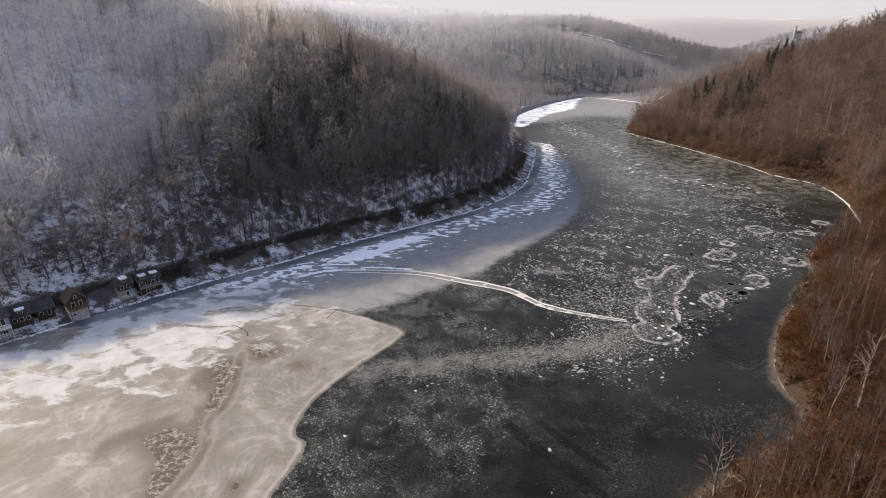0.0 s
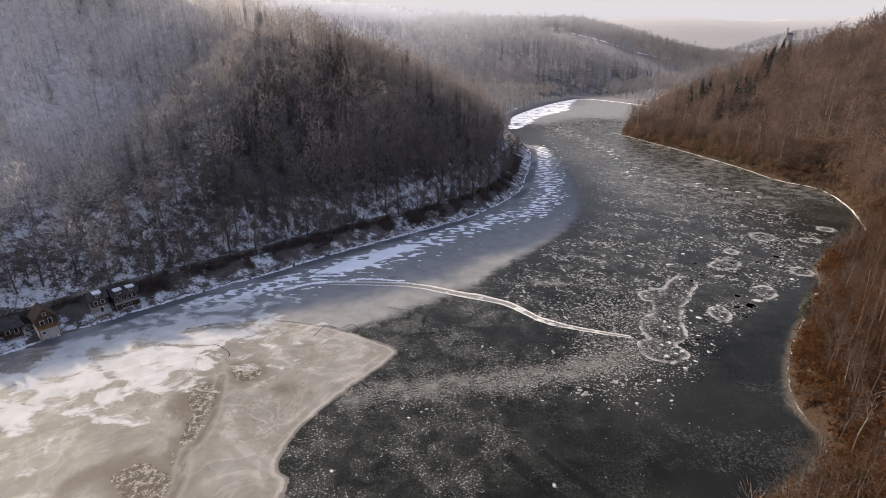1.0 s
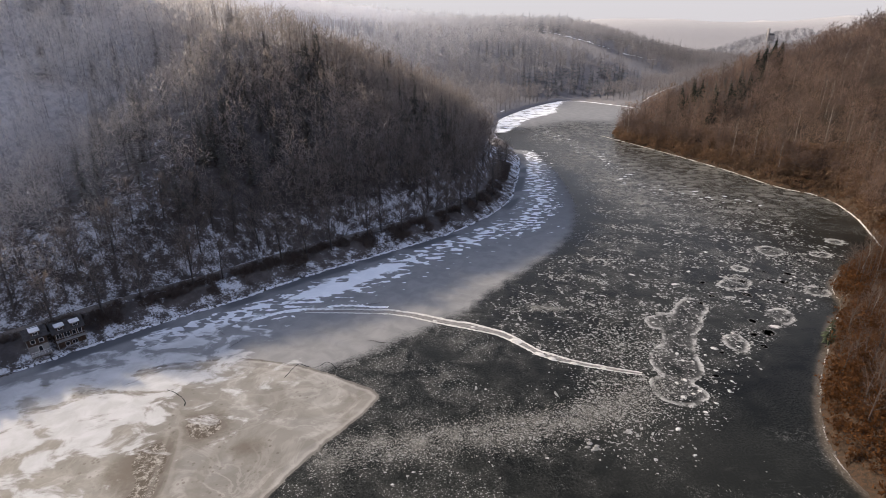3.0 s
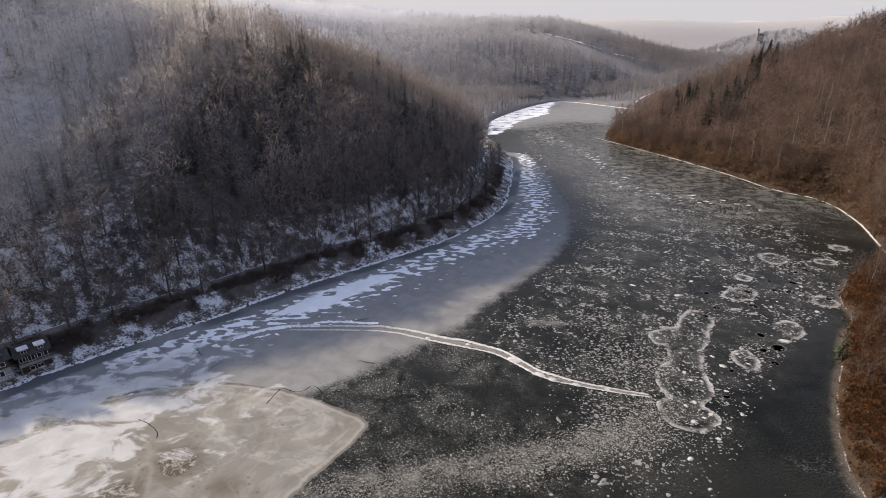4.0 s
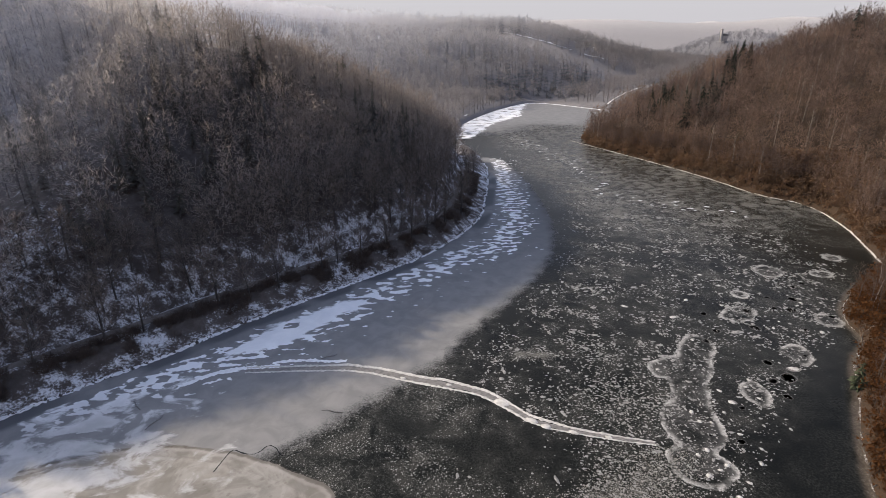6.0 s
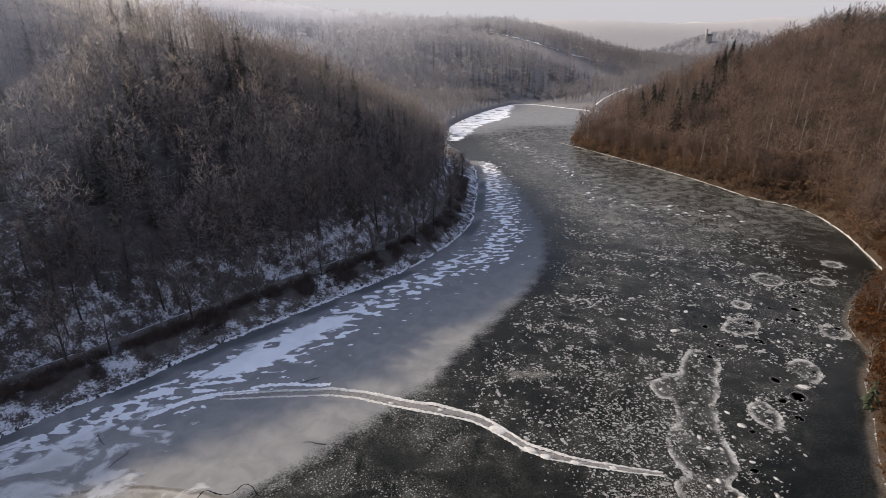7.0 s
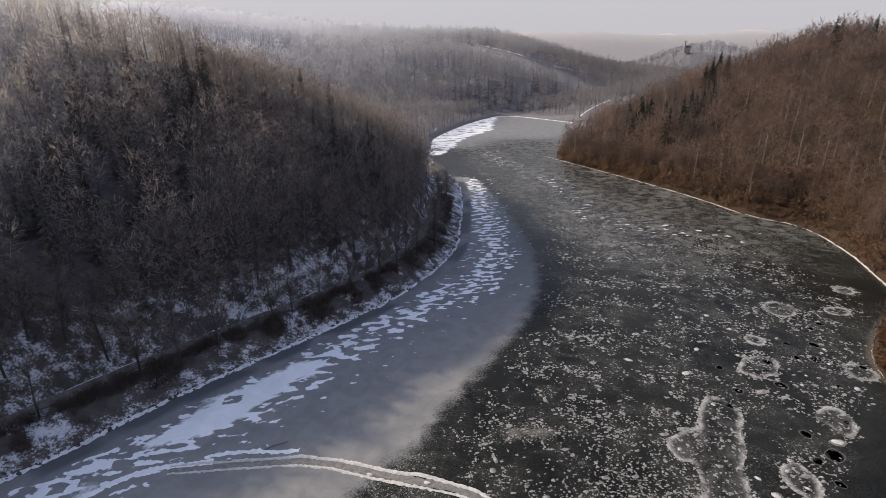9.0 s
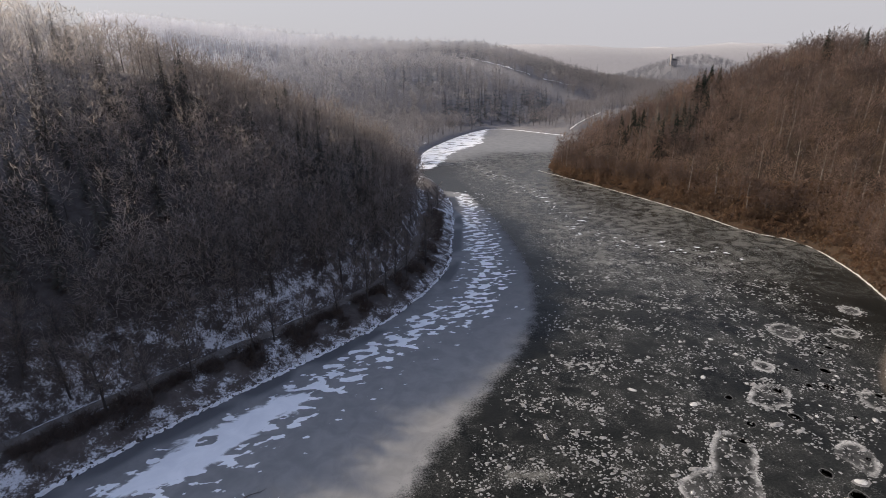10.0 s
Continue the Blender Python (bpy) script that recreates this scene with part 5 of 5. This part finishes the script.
def cabin(t, inland, w, d, base, upper, rise, walls, basement, roof, label, along_y=True, windows=(), low_windows=(), balcony=None, dormers=(), snow_roof=False, deck=None, turn=0.0, lift=0.0):
    """A small lakeside house; local -y looks over the lake."""
    ax, ay = -102 + (-63 + 102) * t, 105.5 + (142 - 105.5) * t
    ux, uy = 0.730, 0.683
    x, y = ax - uy * (inland + d / 2), ay + ux * (inland + d / 2)
    z = 0.5 + lift
    ob = thing("cabin", pose(x, y, z, 0, 0, 43.1 + turn), label, "cabin", "cabins on the shore")
    part("foundation", box(-w / 2, w / 2, -d / 2, d / 2, -1.5, base, 0.03), basement, ob)
    part("wall", box(-w / 2 + 0.03, w / 2 - 0.03, -d / 2 + 0.03, d / 2 - 0.03, base, base + upper, 0.03), walls, ob)
    span, depth = (w, d) if along_y else (d, w)
    part("gable", gable_wall(span - 0.06, -depth / 2 + 0.03, depth / 2 - 0.03, base + upper, rise, along_y), walls, ob)
    rf = part("roof", gable(span, depth, base + upper + 0.02, rise, 0.4, 0.14, along_y), roof, ob)
    for (wx, wz, ww, wh) in windows:
        cabin_window(ob, wx, base + wz, ww, wh, -d / 2 + 0.03, M_WHITE)
    for (wx, wz, ww, wh) in low_windows:
        cabin_window(ob, wx, wz, ww, wh, -d / 2, M_WHITE)
    if balcony:
        b0, b1, dep, mat = balcony
        slab = part("balcony", box(b0, b1, -d / 2 - dep, -d / 2, base - 0.12, base + 0.02), mat, ob)
        cabin_rail(ob, b0, b1, -d / 2 - dep + 0.06, base + 0.02, mat)
        for px in (b0 + 0.1, b1 - 0.1):
            part("post", box(px - 0.07, px + 0.07, -d / 2 - dep + 0.02, -d / 2 - dep + 0.16, -1.2, base - 0.12), mat, ob)
    for dx in dormers:
        zz = base + upper + 0.05
        dm = part("dormer", box(dx - 0.75, dx + 0.75, -d / 2 + 0.25, 0.0, zz, zz + 1.15), walls, ob)
        cabin_window(ob, dx, zz + 0.25, 1.0, 0.75, -d / 2 + 0.25, M_WHITE)
        part("dormer_roof", box(dx - 0.95, dx + 0.95, -d / 2 - 0.05, 0.5, zz + 1.15, zz + 1.34, 0.04), M_SNOW, ob, "snow-covered dormer roof")
    if snow_roof:
        sn_ = gable(span * 0.94, depth * 0.94, base + upper + 0.18, rise * 0.98, 0.32, 0.07, along_y)
        part("roof_snow", sn_, M_SNOW, ob, "thin snow on the roof")
    if deck:
        part("deck", box(-w / 2, w / 2, -d / 2 - deck, -d / 2, base * 0.35, base * 0.35 + 0.14, 0.02), M_CONCRETE, ob)
        cabin_rail(ob, -w / 2 + 0.1, w / 2 - 0.1, -d / 2 - deck + 0.08, base * 0.35 + 0.14, M_WHITE)
    return ob


cabin(0.02, 1.5, 4.2, 5.0, 3.0, 2.4, 1.3, M_CONCRETE, M_CONCRETE, M_ROOF, "grey two-storey lakeside cabin with a white balcony", False, ((-0.9, 0.7, 1.0, 1.1), (0.9, 0.4, 0.9, 1.7)), ((-0.8, 1.2, 1.2, 0.9), (0.8, 1.2, 1.0, 0.9)), (-2.1, 2.1, 1.5, M_WHITE), (-0.8,), deck=2.2)
cabin(0.10, 3.5, 4.4, 4.8, 1.6, 2.3, 1.9, M_PLANK, M_PLANK, M_ROOF, "dark wooden cabin with white windows on the snowy bank", False, ((-1.2, 0.6, 0.9, 1.1), (0.1, 0.6, 0.9, 1.1), (1.4, 0.6, 0.8, 1.1)), dormers=(0.2,))
cabin(0.19, 4.2, 3.6, 4.4, 1.4, 2.1, 1.7, M_PLANK, M_CONCRETE, M_ROOF, "dark wooden cabin with an open porch", False, ((-0.8, 0.5, 0.9, 1.0), (0.8, 0.2, 0.8, 1.7)), ((0.0, 0.4, 0.9, 0.6),), (-1.8, 1.8, 1.1, M_PLANK))
cabin(0.305, 1.0, 4.0, 4.6, 2.6, 2.2, 2.2, M_PLANK, M_PLASTER, M_PLANK, "brown gabled cabin over a white boathouse storey", True, ((-0.8, 0.5, 0.9, 1.2), (0.8, 0.3, 0.8, 1.6), (0.0, 2.7, 0.7, 0.8)), ((-1.0, 0.9, 0.8, 0.6),), (-2.0, 2.0, 1.0, M_PINE), turn=4)
cabin(0.52, 2.6, 3.6, 4.4, 3.0, 2.0, 1.3, M_PLANK, M_CONCRETE, M_ROOF, "narrow dark cabin on a concrete base with a snowy dormer", False, ((-0.8, 0.5, 0.9, 1.0), (0.7, 0.5, 0.9, 1.0)), ((0.2, 1.2, 0.8, 1.5),), dormers=(0.0,), deck=1.4)
cabin(0.63, 3.0, 5.6, 4.6, 2.2, 2.0, 1.5, M_PLANK, M_PLANK, M_ROOF, "dark wooden cabin with two snowy dormers and white windows", False, ((-2.0, 0.5, 1.1, 1.1), (-0.5, 0.3, 1.2, 1.4), (0.9, 0.5, 0.8, 1.1), (2.0, 0.4, 0.8, 1.3)), ((-0.8, 0.5, 0.9, 0.9), (0.6, 0.5, 1.1, 0.9)), (-2.8, 2.8, 1.0, M_CONCRETE), (-1.4, 1.5))

# ---- the castle on its hill ----
cz = float(height(703, 1136)) - 1
castle = thing("castle", pose(703, 1136, cz, 0, 0, 20), "distant pale stone castle with a tall square tower", "castle")
part("tower", box(-1.9, 1.9, -1.9, 1.9, 0, 23, 0.3), M_STONE, castle)
part("parapet", box(-2.2, 2.2, -2.2, 2.2, 22, 23.6, 0.2), M_STONE, castle)
part("hall", box(1.9, 16, -3.5, 3.5, 0, 11, 0.2), M_STONE, castle)
bm = gable(7, 14, 11, 3, 0.5, 0.4, False)
bmesh.ops.translate(bm, verts=bm.verts, vec=(9.0, 0, 0))
part("roof", bm, M_ROOF, castle, "dark hall roof")

# ---- single trees at the water ----
pine = conifer(400, 7, 9, 8, 6, 0.30)
KINDS_P = [tree_kind("pine_tree", pine, M_BARK_R, simple("pine_needles", (0.026, 0.034, 0.018), (0.045, 0.056, 0.03), 1.5), "small green pine leaning at the water's edge")]
row_of_trees(KINDS_P, [(90.5, 122.0)], 41, 0.9, 1.0)
KINDS_D = [tree_kind("dead_tree", bare_tree(410, 8, 9, 26, 6, 0.36, 0.06, 0.3), M_BIRCH, M_BIRCH, "bare bleached dead tree on the shore point")]
row_of_trees(KINDS_D, [(101.5, 133.5)], 42, 0.9, 1.0)
for i, (x, y, a) in enumerate([(-47, 134, 130), (-9, 128, 160), (-44, 128, 60), (-15, 146.5, 20)]):
    p = Pile()
    rr_ = np.random.RandomState(430 + i)
    tube(p, [(0, 0, 0.06), (1.6, 0.2, 0.10), (3.2, -0.1, 0.08), (4.2, 0.3, 0.05)], [0.06, 0.05, 0.035, 0.015], 5, 0)
    for q in range(6):
        b_ = np.array((rr_.uniform(1.0, 3.8), 0.1, 0.08))
        tube(p, [b_, b_ + (rr_.uniform(0.3, 0.8), rr_.uniform(-0.6, 0.6), rr_.uniform(0.0, 0.2))], [0.025, 0.008], 3, 0)
    v, f, m = p.arrays()
    o_ = new("branch", mesh_from("branch", v, f, [M_BARK]))
    o_.matrix_world = pose(x, y, 0.01, 0, 0, a)
    tagged(o_, "thin fallen dark branch lying on pale ice", "branch", "branches on the ice")

# ---- spruces on the brown slope ----
M_NEEDLE_R = wood_mat("dark_spruce_needles", (0.018, 0.026, 0.020), (0.034, 0.044, 0.034))
KINDS_S = [tree_kind("spruce_tree", conifer(440 + i, 17, 16, 9, 5, 0.19), M_BARK_R, M_NEEDLE_R, "dark green spruce standing among bare trees", group="spruces on the sunny slope") for i in range(3)]
r_ = np.random.RandomState(45)
row_of_trees(KINDS_S, [(224 + r_.normal(0, 5), 366 + r_.normal(0, 5)) for _ in range(8)] + [(176 + r_.normal(0, 10), 352 + r_.normal(0, 9)) for _ in range(16)] + [(262 + r_.normal(0, 10), 330 + r_.normal(0, 8)) for _ in range(6)] + [(180 + r_.normal(0, 8), 321 + r_.normal(0, 5)) for _ in range(9)] + [(208 + r_.normal(0, 4), 352 + r_.normal(0, 4)) for _ in range(5)], 46, 0.75, 1.25)

# ---- stones along the shores ----
M_ROCK = simple("shore_stone", (0.055, 0.050, 0.048), (0.12, 0.11, 0.105), 1.6)
st_ = np.array(along(L_EDGE, 0.16, -0.2, 1.7, 1, 50))
lumps("shore_stones", "dark stones and clods along the snowy shore", st_, np.exp(np.random.RandomState(51).normal(-1.7, 0.4, len(st_))), M_ROCK, 6, 52, 1.6)
st_ = np.array(along(NEAR_R, 0.22, -0.1, 1.0, 1, 53))
lumps("shore_stones", "brown stones along the sunny shore", st_, np.exp(np.random.RandomState(54).normal(-1.8, 0.4, len(st_))), M_ROCK, 6, 55, 1.4)
